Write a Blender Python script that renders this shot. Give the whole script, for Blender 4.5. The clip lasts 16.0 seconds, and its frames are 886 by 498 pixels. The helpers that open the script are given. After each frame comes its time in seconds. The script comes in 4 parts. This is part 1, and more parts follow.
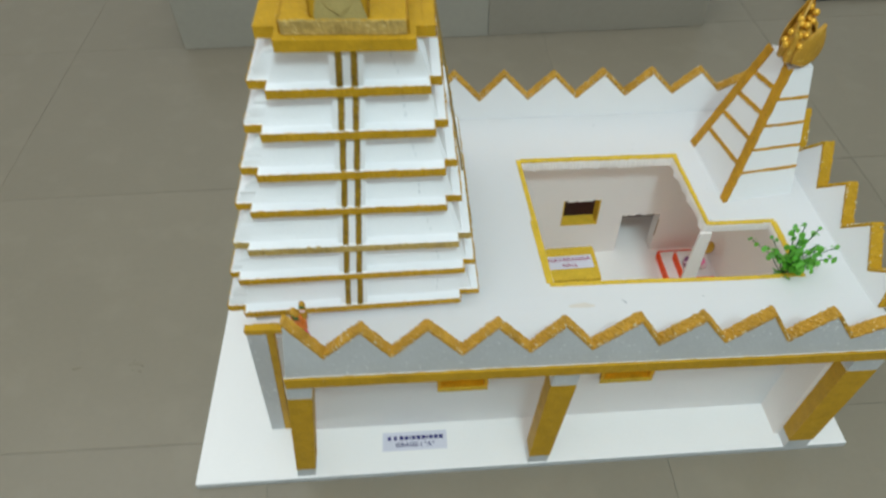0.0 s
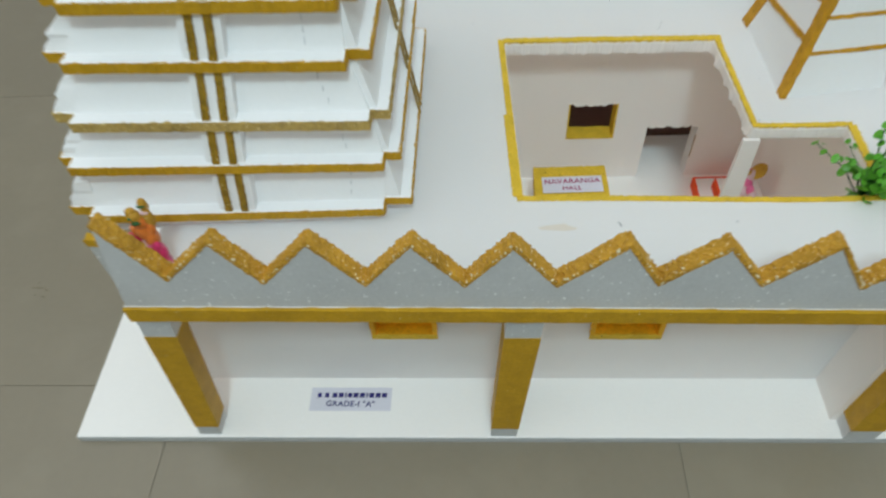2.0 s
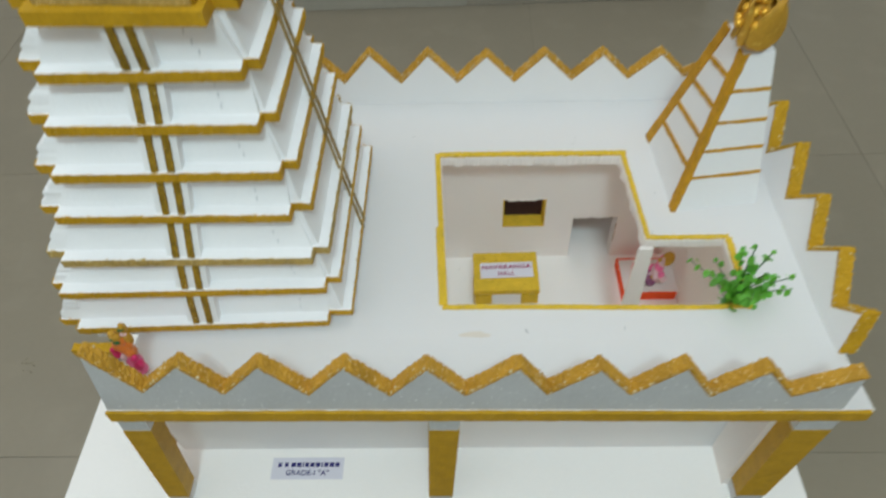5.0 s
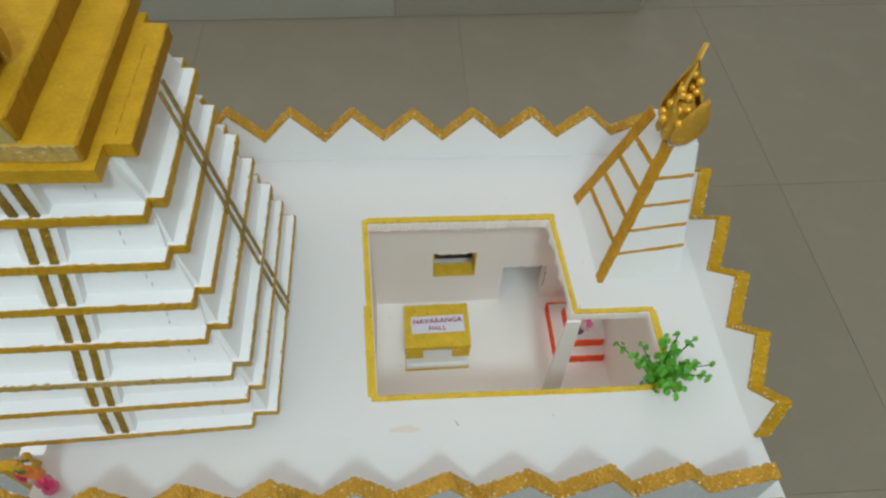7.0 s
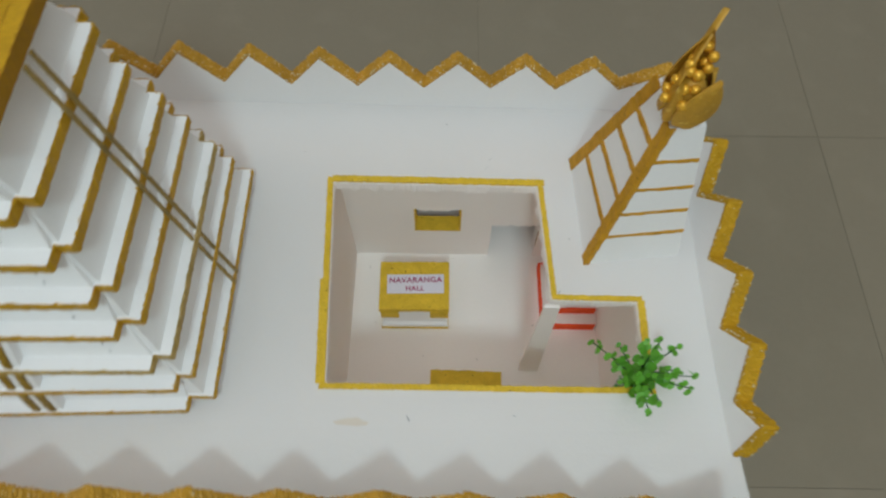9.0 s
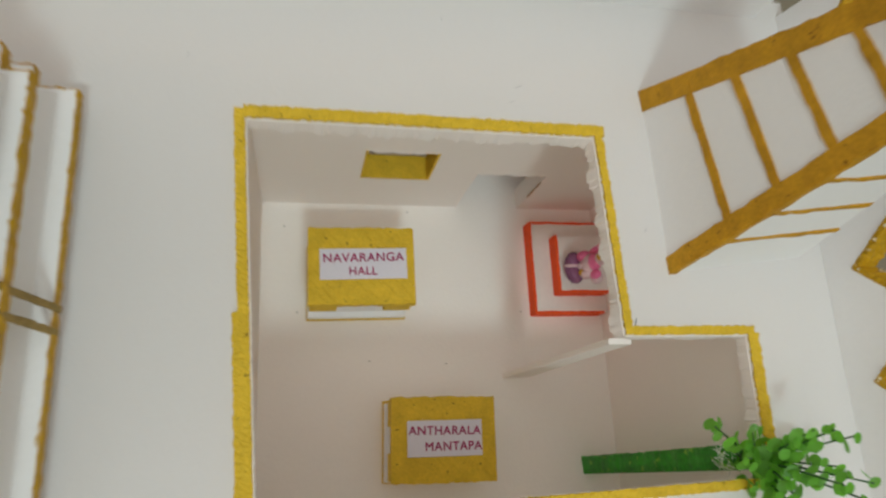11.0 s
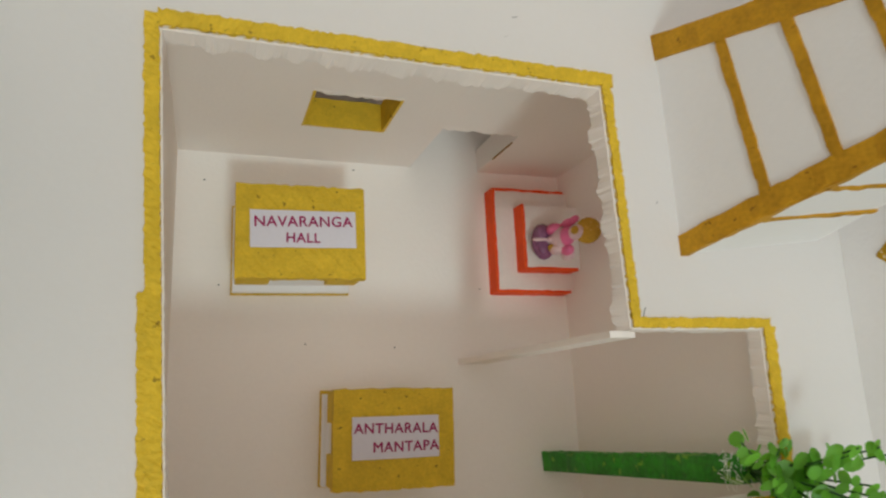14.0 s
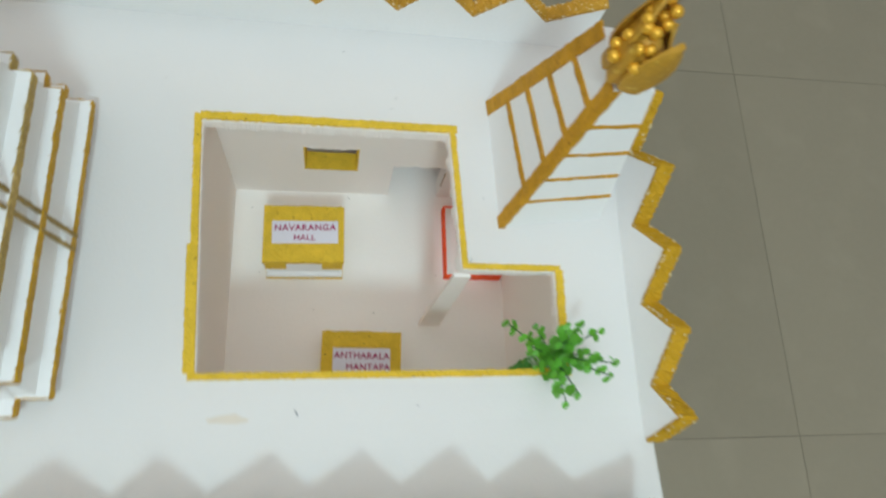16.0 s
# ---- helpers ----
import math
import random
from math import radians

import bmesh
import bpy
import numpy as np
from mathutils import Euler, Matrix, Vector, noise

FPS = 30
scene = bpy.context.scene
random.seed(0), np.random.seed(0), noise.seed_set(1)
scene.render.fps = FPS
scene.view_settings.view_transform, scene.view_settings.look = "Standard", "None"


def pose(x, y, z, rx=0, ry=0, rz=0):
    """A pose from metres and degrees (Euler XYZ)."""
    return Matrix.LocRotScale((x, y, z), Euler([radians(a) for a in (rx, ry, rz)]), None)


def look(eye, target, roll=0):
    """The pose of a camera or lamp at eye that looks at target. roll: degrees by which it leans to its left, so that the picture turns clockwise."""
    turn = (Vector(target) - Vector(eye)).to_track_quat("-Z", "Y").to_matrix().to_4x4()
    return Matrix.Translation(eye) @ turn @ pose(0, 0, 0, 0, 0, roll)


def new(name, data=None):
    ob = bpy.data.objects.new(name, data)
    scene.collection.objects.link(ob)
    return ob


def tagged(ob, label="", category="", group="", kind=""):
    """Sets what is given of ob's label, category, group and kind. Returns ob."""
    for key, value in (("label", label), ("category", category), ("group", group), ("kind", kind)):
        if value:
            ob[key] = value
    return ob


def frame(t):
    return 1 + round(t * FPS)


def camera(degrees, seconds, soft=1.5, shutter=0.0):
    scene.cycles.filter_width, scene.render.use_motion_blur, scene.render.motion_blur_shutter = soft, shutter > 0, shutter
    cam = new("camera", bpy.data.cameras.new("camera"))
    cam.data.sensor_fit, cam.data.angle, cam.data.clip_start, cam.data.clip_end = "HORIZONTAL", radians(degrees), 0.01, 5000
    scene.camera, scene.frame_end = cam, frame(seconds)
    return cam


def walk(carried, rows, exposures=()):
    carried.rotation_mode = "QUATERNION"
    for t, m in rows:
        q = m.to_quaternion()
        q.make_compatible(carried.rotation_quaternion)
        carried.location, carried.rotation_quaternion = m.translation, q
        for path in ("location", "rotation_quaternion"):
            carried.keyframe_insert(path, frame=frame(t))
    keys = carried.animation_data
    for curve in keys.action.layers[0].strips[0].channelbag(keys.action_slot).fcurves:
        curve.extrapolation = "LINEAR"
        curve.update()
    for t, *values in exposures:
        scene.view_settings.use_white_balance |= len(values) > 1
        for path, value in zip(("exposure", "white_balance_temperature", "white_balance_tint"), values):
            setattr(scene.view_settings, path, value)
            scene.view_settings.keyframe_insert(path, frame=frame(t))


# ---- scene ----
cam = camera(67.5, 16.0, soft=2.3, shutter=0.8)
PATH = [
    (0, (0.356, -0.416, 0.965), (0.401, 0.914, -0.528), -1.6),
    (0.5, (0.429, -0.409, 0.934), (0.347, 0.866, -0.604), -4.8),
    (1, (0.47, -0.372, 0.872), (0.315, 0.872, -0.686), -7.2),
    (1.5, (0.487, -0.344, 0.815), (0.337, 0.9, -0.744), -5.7),
    (2, (0.486, -0.3, 0.744), (0.352, 0.927, -0.83), -5.6),
    (2.5, (0.477, -0.269, 0.699), (0.372, 0.965, -0.871), -4.9),
    (3, (0.468, -0.264, 0.708), (0.392, 0.947, -0.882), -3.9),
    (3.5, (0.476, -0.274, 0.744), (0.387, 0.957, -0.829), -4.2),
    (3.7, (0.478, -0.279, 0.749), (0.386, 0.958, -0.819), -4.4),
    (5.8, (0.577, -0.297, 0.96), (0.514, 0.978, -0.579), -3.1),
    (6, (0.575, -0.275, 0.962), (0.542, 0.995, -0.583), -2.3),
    (6.5, (0.558, -0.211, 0.968), (0.617, 1.013, -0.613), 0.9),
    (7, (0.561, -0.172, 0.965), (0.665, 0.995, -0.657), 2.0),
    (7.5, (0.584, -0.147, 0.966), (0.675, 0.947, -0.706), 2.3),
    (8, (0.62, -0.114, 0.967), (0.622, 0.915, -0.749), -0.1),
    (8.5, (0.655, -0.088, 0.961), (0.601, 0.891, -0.782), -1.0),
    (9, (0.639, -0.052, 0.943), (0.639, 0.843, -0.846), 0.8),
    (9.2, (0.622, -0.016, 0.928), (0.652, 0.839, -0.879), 1.5),
    (11.5, (0.53, 0.187, 0.614), (1.073, 0.65, -1.255), 48.5),
    (12, (0.518, 0.196, 0.573), (1.142, 0.626, -1.279), 55.0),
    (12.5, (0.52, 0.196, 0.561), (1.153, 0.628, -1.286), 55.4),
    (13, (0.523, 0.196, 0.56), (1.149, 0.625, -1.29), 55.3),
    (13.5, (0.528, 0.196, 0.569), (1.176, 0.623, -1.274), 56.3),
    (14, (0.534, 0.196, 0.583), (1.195, 0.617, -1.258), 57.2),
    (14.5, (0.538, 0.192, 0.609), (1.186, 0.623, -1.234), 56.0),
    (15, (0.543, 0.16, 0.692), (1.122, 0.611, -1.168), 50.6),
    (15.5, (0.575, 0.113, 0.805), (1.045, 0.663, -1.059), 38.2),
    (16, (0.634, 0.053, 0.875), (0.964, 0.65, -1.005), 28.7),
]
# the phone camera darkens and warms its picture a little as it nears the white roof
EXPOSURES = [(0, -0.51, 6150, 10), (1.0, -0.52, 6120, 10), (2.0, -0.61, 6200, 10), (3.5, -0.63, 6250, 10.5), (6, -0.62, 6300, 11), (7, -0.68, 6350, 11), (8, -0.73, 6380, 12), (9, -0.9, 6450, 13), (11.5, -0.86, 7050, 15), (12.5, -0.88, 7150, 16), (14, -0.85, 7100, 15.5), (15, -0.69, 6680, 12.5), (16, -0.49, 6220, 8.5)]
walk(cam, [(t, look(eye, target, roll)) for t, eye, target, roll in PATH], EXPOSURES)

# ---- world, room light, exposure ----
# white foam throws the light to and fro many times
scene.cycles.max_bounces, scene.cycles.diffuse_bounces, scene.cycles.transmission_bounces = 16, 16, 16
world = bpy.data.worlds.new("room_air")
scene.world = world
world.use_nodes = True
world.node_tree.nodes["Background"].inputs["Color"].default_value = (0.9, 0.95, 1.0, 1)
world.node_tree.nodes["Background"].inputs["Strength"].default_value = 0.3


def area_lamp(name, eye, target, sx, sy, watts, colour):
    data = bpy.data.lights.new(name, "AREA")
    data.shape, data.size, data.size_y, data.energy, data.color = "RECTANGLE", sx, sy, watts, colour
    ob = new(name, data)
    ob.matrix_world = look(eye, target)
    return ob


# a ceiling lamp before the model, and an added wide fill for ambient light above it
area_lamp("ceiling_lamp", (0.68, -1.24, 2.62), (0.5, 0.15, 0.2), 0.34, 0.28, 36, (0.72, 0.97, 1.0))
area_lamp("ambient_fill", (-0.10, -0.25, 2.72), (-0.10, -0.249, 0.0), 4.2, 3.8, 69, (0.955, 0.955, 0.94))


# ---- materials ----
def material(name, colour, rough=0.6, metal=0.0, dark=0.85, scale=30.0, fine=400.0, bump=0.15, cells=0.0, sheen=0.0, spec=0.5, flake=None, flake_at=0.62, flake_scale=120.0, flake_soft=0.05, random_shift=0.0):
    m = bpy.data.materials.new(name)
    m.use_nodes = True
    nt = m.node_tree
    n, ln = nt.nodes, nt.links
    b = n["Principled BSDF"]
    b.inputs["Roughness"].default_value = rough
    b.inputs["Metallic"].default_value = metal
    b.inputs["Specular IOR Level"].default_value = spec
    tc = n.new("ShaderNodeTexCoord")
    big = n.new("ShaderNodeTexNoise")
    big.inputs["Scale"].default_value = scale
    big.inputs["Detail"].default_value = 5
    small = n.new("ShaderNodeTexNoise")
    small.inputs["Scale"].default_value = fine
    small.inputs["Detail"].default_value = 3
    for t in (big, small):
        ln.new(tc.outputs["Object"], t.inputs["Vector"])
    mixer = n.new("ShaderNodeMath")
    mixer.operation = "MULTIPLY_ADD"
    mixer.inputs[1].default_value = 0.45
    ln.new(small.outputs["Fac"], mixer.inputs[0])
    half = n.new("ShaderNodeMath")
    half.operation = "MULTIPLY"
    half.inputs[1].default_value = 0.55
    ln.new(big.outputs["Fac"], half.inputs[0])
    ln.new(half.outputs[0], mixer.inputs[2])
    ramp = n.new("ShaderNodeValToRGB")
    ramp.color_ramp.elements[0].position, ramp.color_ramp.elements[1].position = 0.32, 0.66
    ramp.color_ramp.elements[0].color = (*[c * dark for c in colour], 1)
    ramp.color_ramp.elements[1].color = (*colour, 1)
    ln.new(mixer.outputs[0], ramp.inputs["Fac"])
    out = ramp.outputs["Color"]
    if flake:
        fl = n.new("ShaderNodeTexNoise")
        fl.inputs["Scale"].default_value = flake_scale
        fl.inputs["Detail"].default_value = 4
        ln.new(tc.outputs["Object"], fl.inputs["Vector"])
        st = n.new("ShaderNodeMapRange")
        st.inputs["From Min"].default_value, st.inputs["From Max"].default_value = flake_at, flake_at + flake_soft
        ln.new(fl.outputs["Fac"], st.inputs["Value"])
        mx = n.new("ShaderNodeMix")
        mx.data_type = "RGBA"
        ln.new(st.outputs["Result"], mx.inputs["Factor"])
        ln.new(out, mx.inputs["A"])
        mx.inputs["B"].default_value = (*flake, 1)
        out = mx.outputs["Result"]
    if random_shift:
        info = n.new("ShaderNodeObjectInfo")
        hsv = n.new("ShaderNodeHueSaturation")
        mr = n.new("ShaderNodeMapRange")
        mr.inputs["To Min"].default_value, mr.inputs["To Max"].default_value = 1 - random_shift, 1 + random_shift
        ln.new(info.outputs["Random"], mr.inputs["Value"])
        ln.new(mr.outputs["Result"], hsv.inputs["Value"])
        ln.new(out, hsv.inputs["Color"])
        out = hsv.outputs["Color"]
    ln.new(out, b.inputs["Base Color"])
    bp = n.new("ShaderNodeBump")
    bp.inputs["Strength"].default_value = bump
    bp.inputs["Distance"].default_value = 0.001
    if cells:
        vo = n.new("ShaderNodeTexVoronoi")
        vo.inputs["Scale"].default_value = cells
        ln.new(tc.outputs["Object"], vo.inputs["Vector"])
        ln.new(vo.outputs["Distance"], bp.inputs["Height"])
    else:
        ln.new(mixer.outputs[0], bp.inputs["Height"])
    ln.new(bp.outputs["Normal"], b.inputs["Normal"])
    return m


FOAM = material("white_foam_board", (0.92, 0.945, 0.97), 0.75, dark=0.98, scale=9, fine=260, bump=0.12, cells=330, spec=0.25)


def let_light_through(m, colour, share):
    n, ln = m.node_tree.nodes, m.node_tree.links
    tr = n.new("ShaderNodeBsdfTranslucent")
    tr.inputs["Color"].default_value = (*colour, 1)
    mx = n.new("ShaderNodeMixShader")
    mx.inputs[0].default_value = share
    ln.new(n["Principled BSDF"].outputs[0], mx.inputs[1])
    ln.new(tr.outputs[0], mx.inputs[2])
    ln.new(mx.outputs[0], n["Material Output"].inputs["Surface"])


SOLID = material("thick_white_foam", (0.868, 0.862, 0.868), 0.75, dark=0.97, scale=9, fine=260, bump=0.12, cells=330, spec=0.25)

let_light_through(FOAM, (1.0, 0.91, 0.845), 0.38)
# white foam of base and walls, tinted pinkish to carry the hall's warm shade
BASEFOAM = material("warm_shade_base_foam", (0.958, 0.925, 0.902), 0.75, dark=0.97, scale=9, fine=260, bump=0.12, cells=330, spec=0.25)
WALLFOAM = material("warm_shade_foam_sheet", (0.980, 0.940, 0.915), 0.75, dark=0.98, scale=9, fine=260, bump=0.12, cells=330, spec=0.25)
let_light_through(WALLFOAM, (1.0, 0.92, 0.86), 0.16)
SILVER = material("grey_painted_foam", (0.56, 0.57, 0.58), 0.6, dark=0.86, scale=18, fine=300, bump=0.15, cells=330, flake=(0.80, 0.81, 0.81), flake_at=0.645, flake_scale=210)
GOLD = material("gold_poster_paint", (0.64, 0.345, 0.040), 0.65, spec=0.22, metal=0.02, dark=0.58, scale=45, fine=420, bump=0.6, flake=(0.84, 0.68, 0.38), flake_at=0.64, flake_scale=420)
EDGEGOLD = material("amber_gold_paint", (0.66, 0.335, 0.022), 0.65, spec=0.2, metal=0.02, dark=0.62, scale=60, fine=420, bump=0.45, flake=(0.27, 0.12, 0.012), flake_at=0.665, flake_scale=190)
OCHRE = material("ochre_gold_paint", (0.60, 0.338, 0.016), 0.5, spec=0.18, metal=0.03, dark=0.72, scale=48, fine=330, bump=0.7, flake=(0.80, 0.66, 0.34), flake_at=0.70, flake_scale=400)
YELLOW = material("yellow_paint", (0.80, 0.53, 0.045), 0.65, dark=0.74, scale=70, fine=420, bump=0.5, flake=(0.30, 0.18, 0.02), flake_at=0.665, flake_scale=170, spec=0.18)
BROWN = material("brown_gold_paint", (0.40, 0.235, 0.018), 0.5, spec=0.25, metal=0.05, dark=0.32, scale=110, fine=380, bump=0.9, flake=(0.78, 0.60, 0.26), flake_at=0.68, flake_scale=330)
TAN = material("tan_gold_card", (0.50, 0.39, 0.14), 0.55, metal=0.03, dark=0.78, scale=35, fine=380, bump=0.2, spec=0.3)
CRUMB = material("pale_torn_foam_bead", (0.78, 0.66, 0.42), 0.7, dark=0.7, scale=90, fine=400, bump=0.2)
MOTTLED = material("mottled_tan_gold_paint", (0.58, 0.40, 0.12), 0.6, dark=0.5, scale=45, fine=300, bump=0.6, spec=0.22, flake=(0.72, 0.55, 0.24), flake_at=0.62, flake_scale=260)
STICK = material("brown_stick", (0.40, 0.27, 0.085), 0.6, dark=0.5, scale=60, fine=300, bump=0.5, spec=0.2)
UMBER = material("umber_gold_paint", (0.40, 0.20, 0.008), 0.6, dark=0.72, scale=40, fine=300, bump=0.35, spec=0.22)
LEAFGOLD = material("gold_card", (0.58, 0.31, 0.025), 0.5, metal=0.12, dark=0.72, scale=50, fine=300, bump=0.25, flake=(0.66, 0.42, 0.07), flake_at=0.62, flake_scale=180)
BEAD = material("gold_bead", (0.80, 0.43, 0.035), 0.25, metal=0.45, dark=0.9, scale=40, fine=200, bump=0.02)
RED = material("vermilion_paint", (1.0, 0.115, 0.03), 0.65, spec=0.15, dark=0.82, scale=60, fine=380, bump=0.3)
PINK = material("pink_plastic", (0.85, 0.16, 0.34), 0.4, dark=0.8, scale=80, fine=300, bump=0.05)
HOTPINK = material("magenta_plastic", (0.80, 0.03, 0.17), 0.4, dark=0.7, scale=80, fine=300, bump=0.05)
# orange-gold of the niches, colour brightened to offset the shade below the roof
NICHE = material("shade_lifted_orange_gold_paint", (0.95, 0.50, 0.012), 0.5, spec=0.2, dark=0.62, scale=70, fine=300, bump=0.6)
ORANGE = material("orange_plastic", (0.80, 0.22, 0.03), 0.4, dark=0.75, scale=80, fine=300, bump=0.05)
PURPLE = material("purple_plastic", (0.30, 0.10, 0.22), 0.35, dark=0.6, scale=90, fine=300, bump=0.05)
WHITEPINK = material("pale_pink_plastic", (0.80, 0.55, 0.58), 0.4, dark=0.75, scale=90, fine=300, bump=0.05)
GREENP = material("green_paint", (0.025, 0.40, 0.018), 0.55, dark=0.35, scale=30, fine=300, bump=0.9, flake=(0.22, 0.50, 0.05), flake_at=0.61, flake_scale=110)
STEM = material("green_stem", (0.03, 0.12, 0.02), 0.5, dark=0.7, scale=60, fine=300, bump=0.1)
PAPER = material("white_paper", (0.74, 0.72, 0.80), 0.8, dark=0.95, scale=20, fine=300, bump=0.05)
INK = material("crimson_ink", (0.38, 0.003, 0.11), 0.6, dark=0.8, scale=60, fine=300, bump=0.0)
BLUEINK = material("blue_ink", (0.018, 0.012, 0.16), 0.6, dark=0.8, scale=60, fine=300, bump=0.0)
PENCIL = material("pencil_mark", (0.13, 0.14, 0.16), 0.7, dark=0.8, scale=60, fine=300, bump=0.0)
FAINT = material("faint_pencil", (0.60, 0.61, 0.63), 0.7, dark=0.8, scale=60, fine=300, bump=0.0)
TILE = material("beige_floor_tile", (0.262, 0.226, 0.168), 0.30, dark=0.94, scale=3, fine=60, bump=0.02, random_shift=0.03, flake=(0.274, 0.237, 0.177), flake_at=0.52, flake_scale=7, flake_soft=0.2)
GROUT = material("floor_grout", (0.222, 0.192, 0.144), 0.9, dark=0.8, scale=30, fine=300, bump=0.2)
PLASTER = material("wall_paint", (0.78, 0.77, 0.74), 0.85, dark=0.95, scale=3, fine=120, bump=0.08)
CEILP = material("ceiling_paint", (0.80, 0.80, 0.79), 0.9, dark=0.96, scale=3, fine=120, bump=0.05)
STONE = material("grey_beige_slab", (0.36, 0.34, 0.285), 0.3, dark=0.92, scale=5, fine=70, bump=0.02)
STONE_DARK = material("brown_beige_slab", (0.315, 0.285, 0.232), 0.3, dark=0.92, scale=5, fine=70, bump=0.02)
FRAMEGREY = material("grey_metal_frame", (0.16, 0.17, 0.17), 0.4, metal=0.5, dark=0.85, scale=20, fine=200, bump=0.05)
BOARD = material("white_board_surface", (0.62, 0.64, 0.68), 0.35, dark=0.97, scale=5, fine=90, bump=0.02)


# seat foam tinted pink, the red glow of the risers put into its colour
SEAT = material("foam_with_red_glow", (0.97, 0.90, 0.87), 0.75, dark=0.93, scale=40, fine=260, bump=0.12, cells=330, spec=0.25)
LEAF = material("green_plastic_leaf", (0.14, 0.48, 0.045), 0.4, dark=0.55, scale=70, fine=260, bump=0.1, random_shift=0.3)
let_light_through(SEAT, (1.0, 0.70, 0.62), 0.15)
let_light_through(LEAF, (0.26, 0.66, 0.07), 0.42)

# ---- building helpers ----
ROOF = 0.2815          # top of the roof slab at its left end
TILT = 0.0165          # the roof sinks a little towards the right
ORIGIN = {}
TOWER_AT = Vector((0.28, 0.24, ROOF))
rng = random.Random(7)


def sink(v):
    """The handmade roof and all on it slope a little; the base is level."""
    k = max(0.0, min(v.z, ROOF)) / ROOF
    v.z -= TILT * (v.x - 0.18) * k
    v.z += 0.0100 * k * max(0.0, min(1.0, (0.10 - v.y) / 0.10)) ** 1.5
    v.z -= 0.0078 * k ** 3 * math.exp(-((v.x - 0.79) ** 2 + (v.y - 0.19) ** 2) / 0.02)


def lean_tower(v):
    """The big tower stands a little lower on its right side."""
    v.z -= 0.03 * (v.x - 0.28) * max(0.0, min(1.0, (v.z - ROOF) / 0.05))


def thing(name, at, label, category, group="", kind=""):
    ob = new(name)
    ob.empty_display_size = 0.02
    p = Vector(at)
    ob.location = p
    ORIGIN[ob.name] = p
    return tagged(ob, label, category, group, kind)


def part(name, bm, mat, parent=None, label="", warp=True, smooth=False):
    if warp:
        for v in bm.verts:
            sink(v.co)
            if parent and ORIGIN[parent.name] == TOWER_AT:
                lean_tower(v.co)
    org = ORIGIN[parent.name] if parent else Vector((0, 0, 0))
    bmesh.ops.translate(bm, verts=bm.verts, vec=-org)
    bmesh.ops.recalc_face_normals(bm, faces=bm.faces)
    me = bpy.data.meshes.new(name)
    bm.to_mesh(me)
    bm.free()
    for m in (mat if isinstance(mat, (list, tuple)) else [mat]):
        me.materials.append(m)
    if smooth:
        for p in me.polygons:
            p.use_smooth = True
    ob = new(name, me)
    ob.parent = parent
    ORIGIN[ob.name] = org
    if label:
        ob["label"] = label
    return ob


def whole(name, bm, mat, label, category, group="", kind="", warp=True, smooth=False):
    return tagged(part(name, bm, mat, None, "", warp, smooth), label, category, group, kind)


def hexa(bm, low, high, mi=0):
    """A solid between four low and four high corners, both counter-clockwise."""
    a = [bm.verts.new(p) for p in low]
    b = [bm.verts.new(p) for p in high]
    fs = [bm.faces.new(a[::-1]), bm.faces.new(b)]
    for i in range(4):
        j = (i + 1) % 4
        fs.append(bm.faces.new((a[i], a[j], b[j], b[i])))
    for f in fs:
        f.material_index = mi
    return a + b


def box(x0, x1, y0, y1, z0, z1, bm=None, bevel=0.0, mi=0):
    bm = bm or bmesh.new()
    vs = hexa(bm, [(x0, y0, z0), (x1, y0, z0), (x1, y1, z0), (x0, y1, z0)], [(x0, y0, z1), (x1, y0, z1), (x1, y1, z1), (x0, y1, z1)], mi)
    if bevel:
        es = list({e for v in vs for e in v.link_edges})
        bmesh.ops.bevel(bm, geom=es, offset=bevel, segments=1, affect="EDGES", profile=0.5)
    return bm


def prism(bm, outline, z0, z1):
    """A flat outline in x, y drawn up from z0 to z1."""
    a = [bm.verts.new((x, y, z0)) for x, y in outline]
    b = [bm.verts.new((x, y, z1)) for x, y in outline]
    bm.faces.new(a[::-1])
    bm.faces.new(b)
    for i in range(len(a)):
        j = (i + 1) % len(a)
        bm.faces.new((a[i], a[j], b[j], b[i]))
    return bm


def ribbon(bm, p0, p1, side, up, step=0.006, jit=0.0006, seed=None, across=1):
    """A hand-painted or hand-cut bar from p0 to p1, with a wavering outline and an uneven top."""
    p0, p1, side, up = (Vector(v) for v in (p0, p1, side, up))
    r = random.Random(seed) if seed is not None else rng
    n = max(1, int((p1 - p0).length / step))
    su, uu = side.normalized(), up.normalized()
    rings = []
    for i in range(n + 1):
        c = p0.lerp(p1, i / n)
        ring = [c + su * r.uniform(-jit, jit) * 0.5, c + side + su * r.uniform(-jit, jit) * 0.5]
        for k in range(across + 1):
            q = c + up + side * (1 - k / across) + uu * r.uniform(-jit, jit) * 0.8
            if k in (0, across):
                q += su * r.uniform(-jit, jit)
            ring.append(q)
        rings.append([bm.verts.new(q) for q in ring])
    bm.faces.new(rings[0][::-1])
    bm.faces.new(rings[-1])
    m = across + 3
    for a, b in zip(rings, rings[1:]):
        for k in range(m):
            bm.faces.new((a[k], a[(k + 1) % m], b[(k + 1) % m], b[k]))
    return bm


def lump(bm, at, sx, sy, sz, mi=0, seg=10, rings=7, rot=None):
    m = Matrix.Translation(at) @ (rot or Matrix.Identity(4)) @ Matrix.Diagonal((sx, sy, sz, 1))
    got = bmesh.ops.create_uvsphere(bm, u_segments=seg, v_segments=rings, radius=1, matrix=m)
    for v in got["verts"]:
        for f in v.link_faces:
            f.material_index = mi
            f.smooth = True


